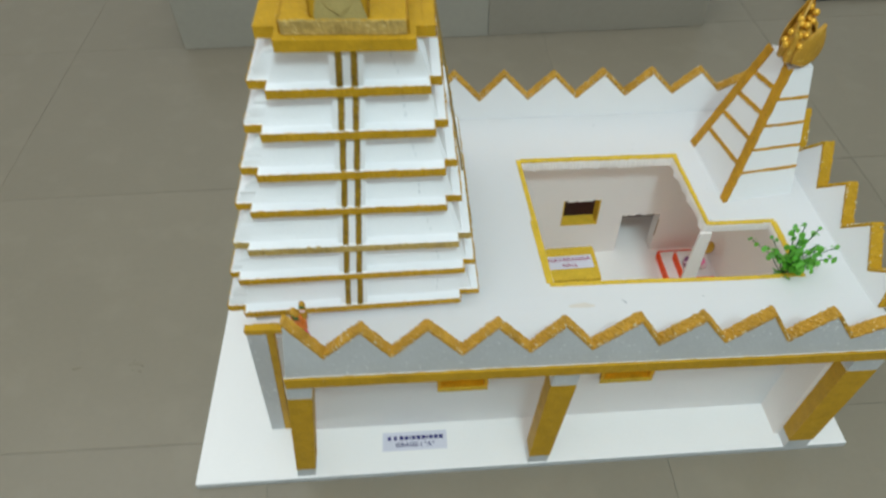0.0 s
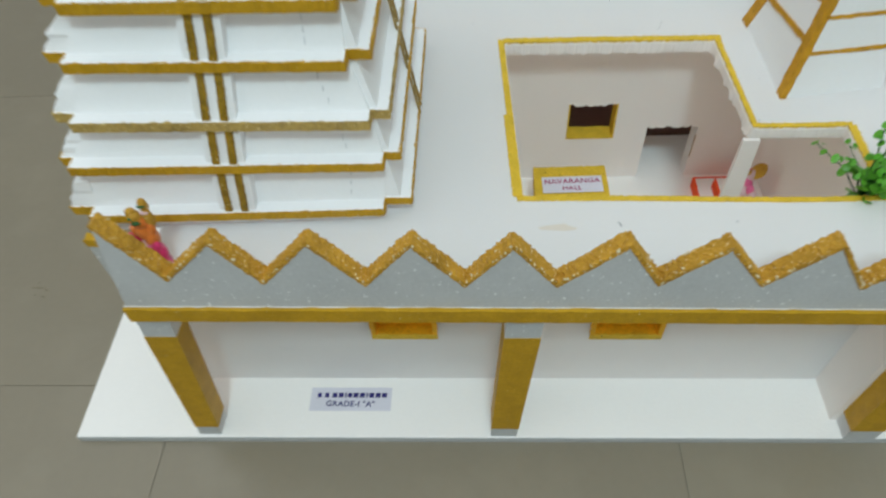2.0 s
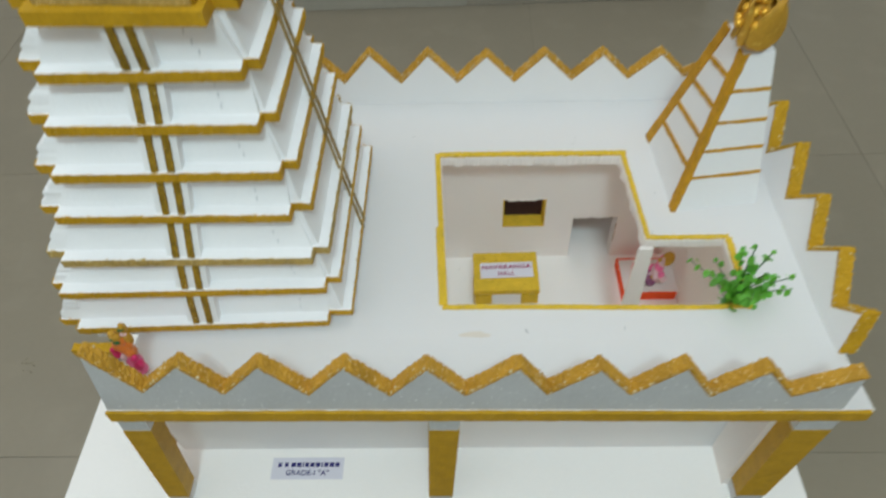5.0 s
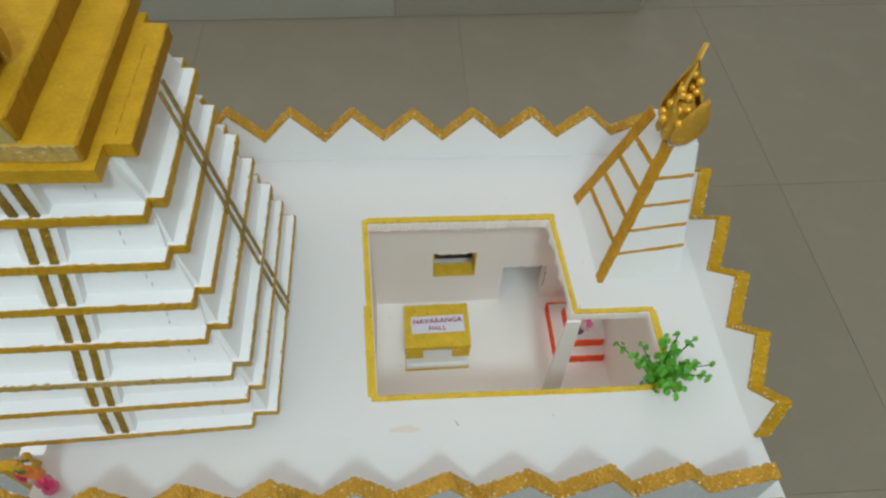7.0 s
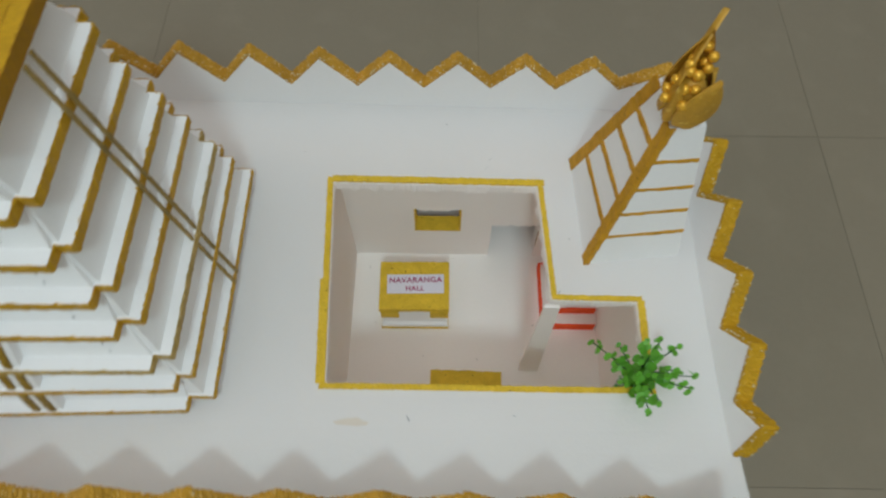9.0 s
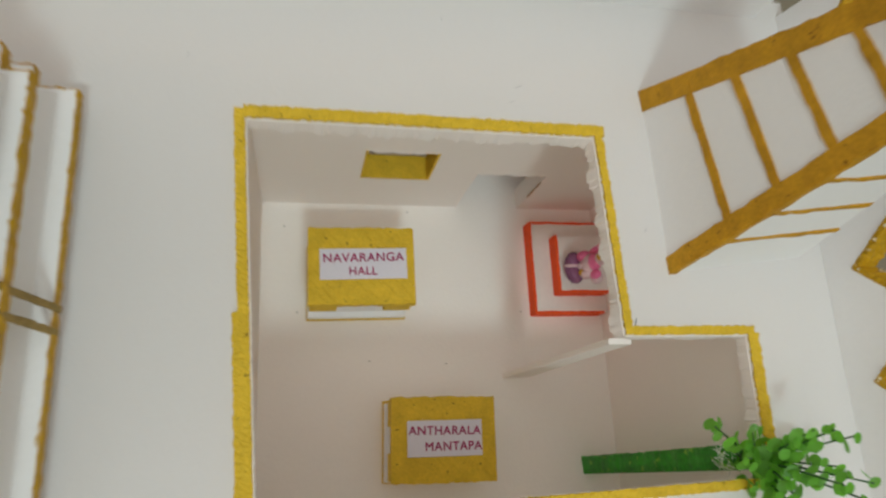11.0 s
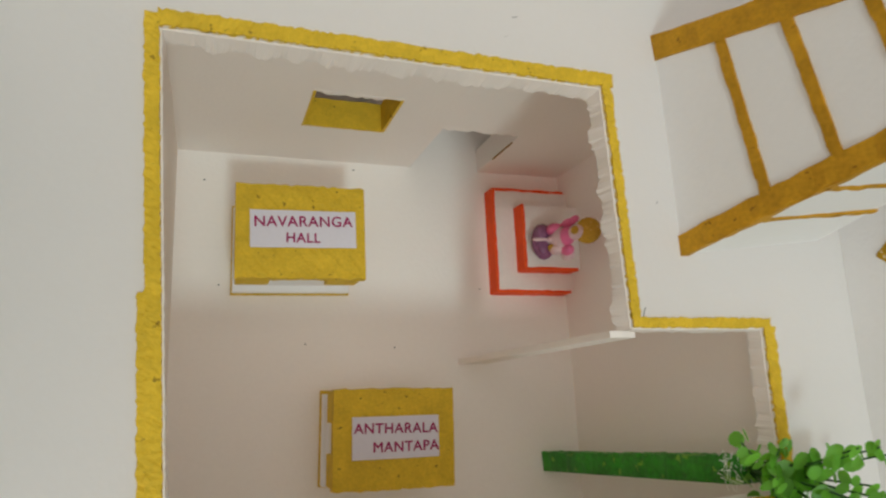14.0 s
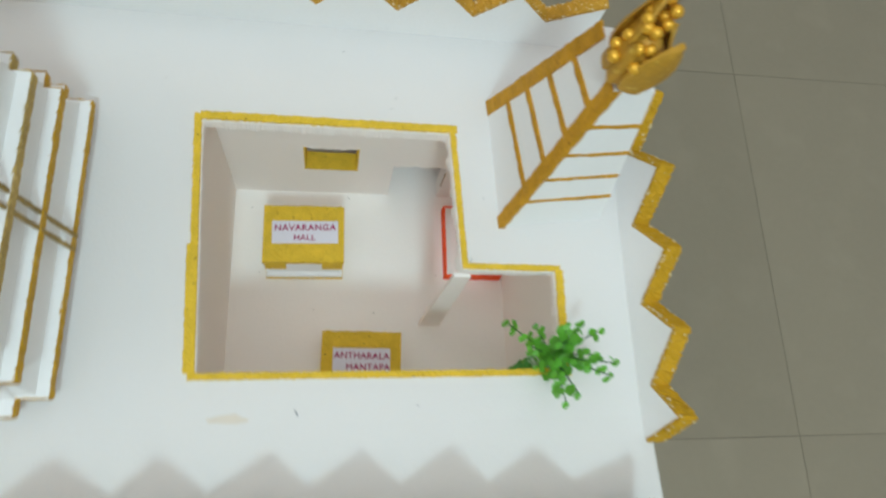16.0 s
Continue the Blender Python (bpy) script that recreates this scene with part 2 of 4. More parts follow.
def lettering(name, text, size, m, mat, parent, bold=0.0):
    """Words as a flat mesh, baseline centre at the origin of m."""
    cu = bpy.data.curves.new("words", "FONT")
    cu.body, cu.size, cu.align_x, cu.space_character = text, size, "CENTER", 1.08
    ob = new("words", cu)
    dg = bpy.context.evaluated_depsgraph_get()
    me = bpy.data.meshes.new_from_object(ob.evaluated_get(dg))
    bpy.data.objects.remove(ob)
    bm = bmesh.new()
    for k, (dx, dy) in enumerate(((0, 0), (bold, 0), (-bold, 0), (0, bold), (0, -bold)) if bold else ((0, 0),)):
        old = len(bm.verts)
        bm.from_mesh(me)
        bm.verts.ensure_lookup_table()
        bmesh.ops.translate(bm, verts=bm.verts[old:], vec=(dx, dy, 0.00002 * k))
    bm.transform(m)
    bpy.data.meshes.remove(me)
    return part(name, bm, mat, parent, "", False)


# ---- room ----
X0, X1, Y0, Y1, TOP = -2.3, 3.1, -2.336, 2.464, 2.75
floor = whole("floor", box(X0, X1, Y0, Y1, -0.06, -0.0009), GROUT, "floor of large beige vitrified tiles with thin dark joints", "floor", kind="structure", warp=False)
ORIGIN[floor.name] = Vector((0, 0, 0))
whole("ceiling", box(X0, X1, Y0, Y1, TOP, TOP + 0.1), CEILP, "plain white painted ceiling", "ceiling", kind="structure", warp=False)
whole("wall_north", box(X0 - 0.1, X1 + 0.1, Y1, Y1 + 0.1, -0.06, TOP + 0.1), PLASTER, "plain pale painted wall", "wall", kind="structure", warp=False)
whole("wall_south", box(X0 - 0.1, X1 + 0.1, Y0 - 0.1, Y0, -0.06, TOP + 0.1), PLASTER, "plain pale painted wall", "wall", kind="structure", warp=False)
whole("wall_west", box(X0 - 0.1, X0, Y0, Y1, -0.06, TOP + 0.1), PLASTER, "plain pale painted wall", "wall", kind="structure", warp=False)
whole("wall_east", box(X1, X1 + 0.1, Y0, Y1, -0.06, TOP + 0.1), PLASTER, "plain pale painted wall", "wall", kind="structure", warp=False)

# low tiled platform behind the model: two slabs along its front, one on its top
stage = thing("tiled_platform", (0.44, 1.5, 0), "low floor platform faced with beige vitrified slabs", "platform")
part("core", box(-0.262, 1.135, 1.222, 2.40, 0.0, 0.168), GROUT, stage, "", False)
for xa, xb, mat in ((-0.268, 0.5496, STONE), (0.5504, 1.141, STONE_DARK)):
    part("front_slab", box(xa, xb, 1.212, 1.2218, 0.0005, 0.1678, bevel=0.001), mat, stage, "beige slab", False)
for xa, xb in ((-0.268, 0.1485), (0.1515, 0.7485), (0.7515, 1.141)):
    part("top_slab", box(xa, xb, 1.205, 2.40, 0.1682, 0.180, bevel=0.0015), STONE, stage, "beige slab", False)

wb = thing("framed_board", (2.0, 1.6, 0), "white board with a dark grey frame lying on the floor", "board")
part("frame", box(1.47, 2.30, 1.315, 1.90, 0.0, 0.018, bevel=0.003), FRAMEGREY, wb, "dark grey metal frame", False)
part("panel", box(1.497, 2.273, 1.342, 1.873, 0.016, 0.021), BOARD, wb, "white writing surface", False)

# dark brown board set upright behind the model
BOARDBROWN = material("dark_brown_board", (0.155, 0.072, 0.050), 0.6, dark=0.8, scale=12, fine=160, bump=0.1)
whole("brown_board", box(0.50, 0.90, 0.4955, 0.5055, 0.0, 0.215, bevel=0.001), BOARDBROWN, "dark brown board standing on the floor behind the model", "board", warp=False)

# ---- temple model: body ----
temple = thing("temple_model", (0.48, 0.25, 0.0), "white foam-board temple model with gold-painted edges", "model")
base = bmesh.new()
hexa(base, [(-0.005, -0.006, 0.0), (0.972, -0.001, 0.0), (0.972, 0.494, 0.0), (-0.008, 0.494, 0.0)], [(-0.005, -0.006, 0.012), (0.972, -0.001, 0.012), (0.972, 0.494, 0.012), (-0.008, 0.494, 0.012)])
bmesh.ops.bevel(base, geom=base.edges[:], offset=0.0012, segments=1, affect="EDGES", profile=0.5)
part("base_board", base, BASEFOAM, temple, "flat white foam base board")
FRONT_EDGE = ribbon(bmesh.new(), (-0.004, -0.0066, 0.0006), (0.971, -0.0016, 0.0006), (0, 0.0006, 0), (0, 0, 0.0105), 0.02, 0.0002)
part("base_edge", FRONT_EDGE, SILVER, temple, "grey painted front edge of the base")

# roof slab with an L-shaped opening
HOLE = {(1, 1): (0.520, 0.127), (2, 1): (0.759, 0.128), (3, 1): (0.853, 0.130), (1, 2): (0.514, 0.227), (2, 2): (0.760, 0.227), (3, 2): (0.854, 0.226), (1, 3): (0.508, 0.369), (2, 3): (0.751, 0.370), (3, 3): (0.852, 0.370)}


def roof_slab():
    bm = bmesh.new()
    xs, ys = (0.180, 0.51, 0.757, 0.852, 0.934), (-0.0052, 0.122, 0.228, 0.371, 0.502)
    low, high = {}, {}
    for i in range(5):
        for j in range(5):
            x, y = HOLE.get((i, j), (xs[i], ys[j]))
            if (i, j) not in HOLE:
                if 1 <= i <= 3:
                    x = HOLE[(i, 1 if j == 0 else 3)][0]
                if 1 <= j <= 3:
                    y = HOLE[(1 if i == 0 else 3, j)][1]
            low[i, j] = bm.verts.new((x, y, ROOF - 0.0165))
            high[i, j] = bm.verts.new((x, y, ROOF))
    gone = {(1, 1), (2, 1), (1, 2)}
    cells = {(i, j) for i in range(4) for j in range(4)} - gone
    for i, j in cells:
        q = ((i, j), (i + 1, j), (i + 1, j + 1), (i, j + 1))
        bm.faces.new([high[k] for k in q])
        bm.faces.new([low[k] for k in q[::-1]])
        for (di, dj), (a, b) in (((0, -1), (0, 1)), ((1, 0), (1, 2)), ((0, 1), (2, 3)), ((-1, 0), (3, 0))):
            if (i + di, j + dj) not in cells:
                bm.faces.new((low[q[a]], low[q[b]], high[q[b]], high[q[a]]))
    bmesh.ops.remove_doubles(bm, verts=bm.verts, dist=1e-6)
    loose = [v for v in bm.verts if not v.link_faces]
    bmesh.ops.delete(bm, geom=loose, context="VERTS")
    bmesh.ops.subdivide_edges(bm, edges=bm.edges[:], cuts=5, use_grid_fill=True)
    return bm


roof = part("roof", roof_slab(), FOAM, temple, "flat white foam roof with an L-shaped opening")
part("gold_band", ribbon(bmesh.new(), (0.180, -0.0085, ROOF - 0.0168), (0.931, -0.0085, ROOF - 0.0168), (0, 0.0035, 0), (0, 0, 0.0168), 0.008, 0.0005), OCHRE, roof, "gold-painted front edge of the roof")

def torn_strip(p, q, inward, top, drop, amp, thick=0.0016, step=0.0022, seed=3, jut=0.0):
    """Ragged foam fringe along p to q: a thin strip whose lower edge is bitten unevenly."""
    r = random.Random(seed)
    bm = bmesh.new()
    p, q, w = Vector(p), Vector(q), Vector(inward)
    n = max(2, int((q - p).length / step))
    rows, hang = [], 0.5
    for i in range(n + 1):
        hang = min(1.0, max(0.0, hang + r.uniform(-0.5, 0.5)))
        c = p.lerp(q, i / n) + w * r.uniform(-0.0001, 0.0003)
        z0 = top - drop - amp * hang
        reach = jut * (0.25 + 0.75 * hang) * r.uniform(0.6, 1.1)
        rows.append([bm.verts.new(c + w * k + Vector((0, 0, z))) for k, z in ((0, top), (thick, top), (thick * 0.7 + reach, z0 + 0.0004), (0, z0))])
    bm.faces.new(rows[0][::-1])
    bm.faces.new(rows[-1])
    for a, b in zip(rows, rows[1:]):
        for k in range(4):
            bm.faces.new((a[k], a[(k + 1) % 4], b[(k + 1) % 4], b[k]))
    return bm


# yellow painted rim round the opening, and its raw torn edge below
rim_corners = [HOLE[1, 1], HOLE[3, 1], HOLE[3, 2], HOLE[2, 2], HOLE[2, 3], HOLE[1, 3]]
for a in range(6):
    p, q = Vector((*rim_corners[a], ROOF)), Vector((*rim_corners[(a + 1) % 6], ROOF))
    d = (q - p).normalized()
    out = Vector((d.y, -d.x, 0))
    wide = (0.0062, 0.0080, 0.0058, 0.0058, 0.0082, 0.0066)[a]
    bm = ribbon(bmesh.new(), p - d * (wide * 0.9 if a != 3 else 0) + Vector((0, 0, -0.0012)), q + d * (wide * 0.1 if a != 2 else 0) + Vector((0, 0, -0.0012)), out * wide, (0, 0, 0.0021 + 0.00012 * a), 0.0018, 0.0006, None, 3)
    if a == 5:  # the paint runs wider along the front half of this side
        mid = p.lerp(q, 0.52)
        ribbon(bm, mid + Vector((0, 0, -0.0012)), q + Vector((0, 0, -0.0012)), out * 0.0095, (0, 0, 0.0024), 0.0018, 0.0006, None, 3)
    part("painted_rim", bm, YELLOW, roof, "yellow painted rim")
    if a != 0:
        amp = (0, 0.0015, 0.0018, 0.0040, 0.0042, 0.0015)[a]
        jut = (0, 0.0034, 0.0012, 0.0034, 0.0024, 0.0010)[a]
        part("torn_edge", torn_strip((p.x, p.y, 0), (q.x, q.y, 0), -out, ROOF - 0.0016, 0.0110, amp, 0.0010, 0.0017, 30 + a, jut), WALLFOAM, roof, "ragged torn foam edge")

# smudges and pencil ticks on the roof
SMUDGE = material("tan_smudge", (0.885, 0.89, 0.85), 0.7, dark=0.92, scale=60, fine=300, bump=0.1)
let_light_through(SMUDGE, (0.95, 0.80, 0.66), 0.45)
for x, y, w, d in ((0.550, 0.088, 0.034, 0.010),):
    bm = bmesh.new()
    prism(bm, [(x + math.cos(k * 0.5236) * w / 2 * rng.uniform(0.7, 1.15), y + math.sin(k * 0.5236) * d / 2 * rng.uniform(0.6, 1.2)) for k in range(12)], ROOF - 0.001, ROOF + 0.00025)
    part("smudge", bm, SMUDGE, roof, "faint tan smudge")
for x, y, dx, dy in ((0.6045, 0.095, 0.003, -0.004), (0.606, 0.0915, 0.002, -0.002), (0.712, 0.098, 0.0018, -0.0012), (0.693, 0.405, 0.004, 0.001), (0.688, 0.392, 0.003, 0.002), (0.767, 0.232, 0.002, 0.006), (0.783, 0.300, 0.001, 0.0015), (0.47, 0.41, 0.002, 0.001), (0.64, 0.455, 0.002, 0.001)):
    part("pencil_tick", ribbon(bmesh.new(), (x, y, ROOF - 0.0005), (x + dx, y + dy, ROOF - 0.0005), (0.0006, 0.0003, 0), (0, 0, 0.0008), 0.002, 0.0001), PENCIL, roof)

# dark specks on the floor of the hall
for x, y in ((0.527, 0.380), (0.655, 0.398), (0.816, 0.150), (0.541, 0.290), (0.774, 0.289), (0.690, 0.236), (0.612, 0.240)):
    part("speck", prism(bmesh.new(), [(x + math.cos(k * 1.047) * 0.0008, y + math.sin(k * 1.047) * 0.0007) for k in range(6)], 0.0115, 0.01225), PENCIL, temple)

# walls below the roof
Z0, Z1 = 0.0118, ROOF - 0.0160


def wall_with_openings(x0, x1, y0, y1, holes):
    """A wall along x with openings (xa, xb, za, zb) cut through it."""
    bm = bmesh.new()
    xs = sorted({x0, x1, *[h[0] for h in holes], *[h[1] for h in holes]})
    zs = sorted({Z0, Z1, *[h[2] for h in holes], *[h[3] for h in holes]})
    kept = {(i, k) for i in range(len(xs) - 1) for k in range(len(zs) - 1) if not any(h[0] <= xs[i] < h[1] and h[2] <= zs[k] < h[3] for h in holes)}
    made = {}

    def at(i, j, k):
        if (i, j, k) not in made:
            made[i, j, k] = bm.verts.new((xs[i], (y0, y1)[j], zs[k]))
        return made[i, j, k]
    for i, k in kept:
        bm.faces.new((at(i, 0, k), at(i + 1, 0, k), at(i + 1, 0, k + 1), at(i, 0, k + 1)))
        bm.faces.new((at(i, 1, k + 1), at(i + 1, 1, k + 1), at(i + 1, 1, k), at(i, 1, k)))
        for di, dk, p, q in ((-1, 0, (0, 0), (0, 1)), (1, 0, (1, 0), (1, 1)), (0, -1, (0, 0), (1, 0)), (0, 1, (0, 1), (1, 1))):
            if (i + di, k + dk) not in kept:
                bm.faces.new((at(i + p[0], 0, k + p[1]), at(i + q[0], 0, k + q[1]), at(i + q[0], 1, k + q[1]), at(i + p[0], 1, k + p[1])))
    return bm


WIN_F = [(0.362, 0.428), (0.597, 0.667)]
front = part("front_wall", wall_with_openings(0.142, 0.868, 0.071, 0.084, [(a, b, 0.119, 0.158) for a, b in WIN_F]), FOAM, temple, "white foam front wall with two small windows")
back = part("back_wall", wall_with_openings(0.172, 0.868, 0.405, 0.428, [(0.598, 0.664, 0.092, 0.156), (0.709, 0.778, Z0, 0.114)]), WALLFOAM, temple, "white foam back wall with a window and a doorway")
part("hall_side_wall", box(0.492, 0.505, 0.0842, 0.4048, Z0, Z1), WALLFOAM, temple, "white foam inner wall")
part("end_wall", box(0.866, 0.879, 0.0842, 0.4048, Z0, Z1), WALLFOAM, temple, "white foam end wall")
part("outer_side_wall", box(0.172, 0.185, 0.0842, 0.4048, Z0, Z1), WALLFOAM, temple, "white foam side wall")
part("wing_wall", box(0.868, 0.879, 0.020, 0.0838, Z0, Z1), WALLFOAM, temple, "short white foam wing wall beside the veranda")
# post under the inner corner of the opening
post = bmesh.new()
hexa(post, [(0.749, 0.2195, Z0), (0.777, 0.2195, Z0), (0.777, 0.2245, Z0), (0.749, 0.2245, Z0)], [(0.7535, 0.2225, Z1 + 0.0004), (0.771, 0.2225, Z1 + 0.0004), (0.771, 0.2265, Z1 + 0.0004), (0.7535, 0.2265, Z1 + 0.0004)])
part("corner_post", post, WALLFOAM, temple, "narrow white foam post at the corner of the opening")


def lining(parent, xa, xb, za, zb, y0, y1, mat, ledge):
    """Painted reveal of a window: sill, head and both jambs."""
    t = 0.0022
    part("window_sill", ribbon(bmesh.new(), (xa, y0 - ledge, za), (xb, y0 - ledge, za), (0, y1 - y0 + ledge, 0), (0, 0, t), 0.006, 0.0004), mat, parent, "gold-painted window sill")
    part("window_jamb", box(xa, xa + t, y0 - ledge, y1, za + t, zb), mat, parent)
    part("window_jamb", box(xb - t, xb, y0 - ledge, y1, za + t, zb), mat, parent)


for a, b in WIN_F:
    lining(front, a, b, 0.119, 0.158, 0.071, 0.0838, NICHE, 0.004)
    part("window_back", ribbon(bmesh.new(), (a + 0.0022, 0.0815, 0.1214), (b - 0.0022, 0.0815, 0.1214), (0, 0.0023, 0), (0, 0, 0.024), 0.003, 0.0022, None, 2), NICHE, front, "orange-gold painted back of the niche")
    part("window_back", box(a + 0.0022, b - 0.0022, 0.0824, 0.0838, 0.1400, 0.158), WALLFOAM, front, "bare foam back of the niche")
    part("window_face", ribbon(bmesh.new(), (a - 0.003, 0.0662, 0.1150), (b + 0.003, 0.0662, 0.1150), (0, 0.0020, 0), (0, 0, 0.0085), 0.004, 0.0006), YELLOW, front, "yellow-gold painted edge of the sill")
    for xx in (a - 0.003, b - 0.001):
        part("window_face", ribbon(bmesh.new(), (xx, 0.0664, 0.1236), (xx, 0.0664, 0.158), (0.004, 0, 0), (0, 0.0044, 0), 0.004, 0.0006), NICHE, front, "gold-painted side of the niche")
lining(back, 0.598, 0.664, 0.092, 0.156, 0.405, 0.428, YELLOW, 0.0005)
part("cut_line", ribbon(bmesh.new(), (0.7775, 0.4040, 0.052), (0.7775, 0.4040, 0.096), (0.0006, 0, 0), (0, 0.0014, 0), 0.006, 0.0002), UMBER, back, "brown cut mark beside the doorway")
# ragged foam left along the heads and one jamb of window and doorway
for k, (xa, xb, zh) in enumerate(((0.598, 0.664, 0.156), (0.709, 0.778, 0.114))):
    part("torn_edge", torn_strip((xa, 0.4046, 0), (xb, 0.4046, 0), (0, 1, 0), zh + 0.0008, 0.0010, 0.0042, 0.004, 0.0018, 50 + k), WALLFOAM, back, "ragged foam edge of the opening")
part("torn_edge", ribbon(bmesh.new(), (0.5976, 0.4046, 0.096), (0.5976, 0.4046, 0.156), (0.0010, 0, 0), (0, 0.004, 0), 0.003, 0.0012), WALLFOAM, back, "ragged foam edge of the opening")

# veranda pillars: grey foot, gold shaft, grey capital
def pillar(x0, x1, X0t, X1t, label):
    y0, y1 = -0.002, 0.022
    ob = None
    cuts = [(0.0118, 0.034, SILVER, "foot"), (0.034, 0.229, OCHRE, "shaft"), (0.229, ROOF - 0.0163, SILVER, "capital")]
    zA, zB = 0.0118, ROOF - 0.0163

    def xx(z):
        k = (z - zA) / (zB - zA)
        return x0 + (X0t - x0) * k, x1 + (X1t - x1) * k
    for za, zb, mat, nm in cuts:
        bm = bmesh.new()
        (a, b), (c, d) = xx(za), xx(zb)
        g = 0.0006 if nm == "shaft" else 0.0
        hexa(bm, [(a - g, y0 - g, za), (b + g, y0 - g, za), (b + g, y1 + g, za), (a - g, y1 + g, za)], [(c - g, y0 - g, zb), (d + g, y0 - g, zb), (d + g, y1 + g, zb), (c - g, y1 + g, zb)])
        if ob is None:
            ob = part("pillar", bm, [SILVER, FOAM], temple, label)
            for p in ob.data.polygons:
                if abs(p.normal.x) > 0.6:
                    p.material_index = 1
        else:
            got = part(nm, bm, [mat, FOAM], ob, "gold-painted shaft" if nm == "shaft" else "grey capital")
            if nm == "capital":
                for p in got.data.polygons:
                    if abs(p.normal.x) > 0.6:
                        p.material_index = 1


pillar(0.146, 0.172, 0.179, 0.209, "leaning veranda pillar with a gold shaft")
pillar(0.487, 0.516, 0.502, 0.534, "veranda pillar with a gold shaft")
pillar(0.875, 0.909, 0.876, 0.915, "veranda pillar with a gold shaft")

# upright plank at the side of the veranda
bm = bmesh.new()
hexa(bm, [(0.099, 0.076, 0.0118), (0.119, 0.076, 0.0118), (0.119, 0.085, 0.0118), (0.099, 0.085, 0.0118)], [(0.1290, 0.057, 0.2932), (0.1530, 0.057, 0.2932), (0.1530, 0.066, 0.2932), (0.1290, 0.066, 0.2932)])
plank = part("side_plank", bm, SILVER, temple, "leaning upright plank with a gold edge")
part("gold_edge", ribbon(bmesh.new(), (0.1195, 0.0755, 0.0118), (0.1535, 0.0565, 0.2932), (0.0085, 0, 0), (0, 0.009, 0.001), 0.006, 0.0007), OCHRE, plank, "gold-painted edge")
part("gold_top", ribbon(bmesh.new(), (0.1280, 0.0560, 0.2928), (0.1880, 0.0560, 0.2928), (0, 0.0105, 0), (0, 0, 0.0088), 0.004, 0.0009, None, 4), OCHRE, plank, "gold-painted top")


# zigzag parapets
def zigzag(name, label, outline, along, thick, lean=0.0, paint=GOLD, slant=0.0):
    """outline: (s, z) points of the toothed top from end to end; along: (origin, direction, inward)."""
    o, d, w = (Vector(v) for v in along)
    bm = bmesh.new()
    zb = ROOF + 0.0002

    def at(s, z, k):
        return o + d * s + w * (thick * k) - w * (lean * (z - zb)) + Vector((0, 0, z))
    fr = [at(s, z, 0) for s, z in outline]
    low = [(s + (slant if n == 0 else 0.0), zb) for n, (s, z) in enumerate(outline)]
    fb = [at(s, z, 0) for s, z in low]
    bk = [at(s, z, 1) for s, z in outline]
    bb = [at(s, z, 1) for s, z in low]
    V = [[bm.verts.new(p) for p in row] for row in (fb, fr, bb, bk)]
    n = len(outline)
    for i in range(n - 1):
        bm.faces.new((V[0][i], V[0][i + 1], V[1][i + 1], V[1][i]))
        bm.faces.new((V[2][i + 1], V[2][i], V[3][i], V[3][i + 1]))
        bm.faces.new((V[1][i], V[1][i + 1], V[3][i + 1], V[3][i]))
        bm.faces.new((V[0][i + 1], V[0][i], V[2][i], V[2][i + 1]))
    for e in (0, n - 1):
        bm.faces.new((V[0][e], V[1][e], V[3][e], V[2][e]))
    ob = part(name, bm, [SOLID, SILVER], temple, label)
    for i in range(n - 1):
        p, q = at(*outline[i], 0), at(*outline[i + 1], 0)
        t = (q - p).normalized()
        up = t.cross(w) if t.cross(w).z > 0 else -t.cross(w)
        bm = ribbon(bmesh.new(), p - w * 0.0009 - up * 0.0018 - t * 0.0012, q - w * 0.0009 - up * 0.0018 + t * 0.0012, w * (thick + 0.0018), up * 0.0040, 0.0022, 0.0011, None, 6)
        part("gold_edge", bm, paint, ob, "rough gold-painted top edge")
    # torn foam beads standing out along both edges of the paint
    bm = bmesh.new()
    cr = random.Random(len(outline))
    for i in range(n - 1):
        p, q = at(*outline[i], 0), at(*outline[i + 1], 0)
        t = (q - p).normalized()
        up = t.cross(w) if t.cross(w).z > 0 else -t.cross(w)
        for k in range(int((q - p).length / 0.0016)):
            c = p.lerp(q, cr.random()) + w * ((thick + 0.0012) * cr.choice((0.0, 0.0, 1.0, 1.0, cr.random())) - 0.0006) + up * cr.uniform(0.0004, 0.0024)
            r = cr.uniform(0.0005, 0.0016)
            m = Matrix.Translation(c) @ Matrix.Rotation(cr.uniform(0, 6), 4, (cr.random(), cr.random(), 1)) @ Matrix.Diagonal((r * 1.5, r, r * 0.8, 1))
            got = bmesh.ops.create_icosphere(bm, subdivisions=1, radius=1, matrix=m)
            mi = 0 if cr.random() < 0.55 else 1
            for v in got["verts"]:
                for f in v.link_faces:
                    f.material_index = mi
    tagged(part("paint_crumbs", bm, [paint, CRUMB], ob, "torn foam beads with flecks of paint"), kind="stuff")
    return ob


def teeth(peaks, valleys, zv, first, last):
    """peaks: (place, height) of each tooth; valleys: places of the notches, all about zv high."""
    pts = [first]
    for s, z in sorted(peaks + [(v, zv + rng.uniform(-0.002, 0.002)) for v in valleys]):
        pts.append((s + rng.uniform(-0.0006, 0.0006), z + rng.uniform(-0.001, 0.001)))
    return pts + [last]


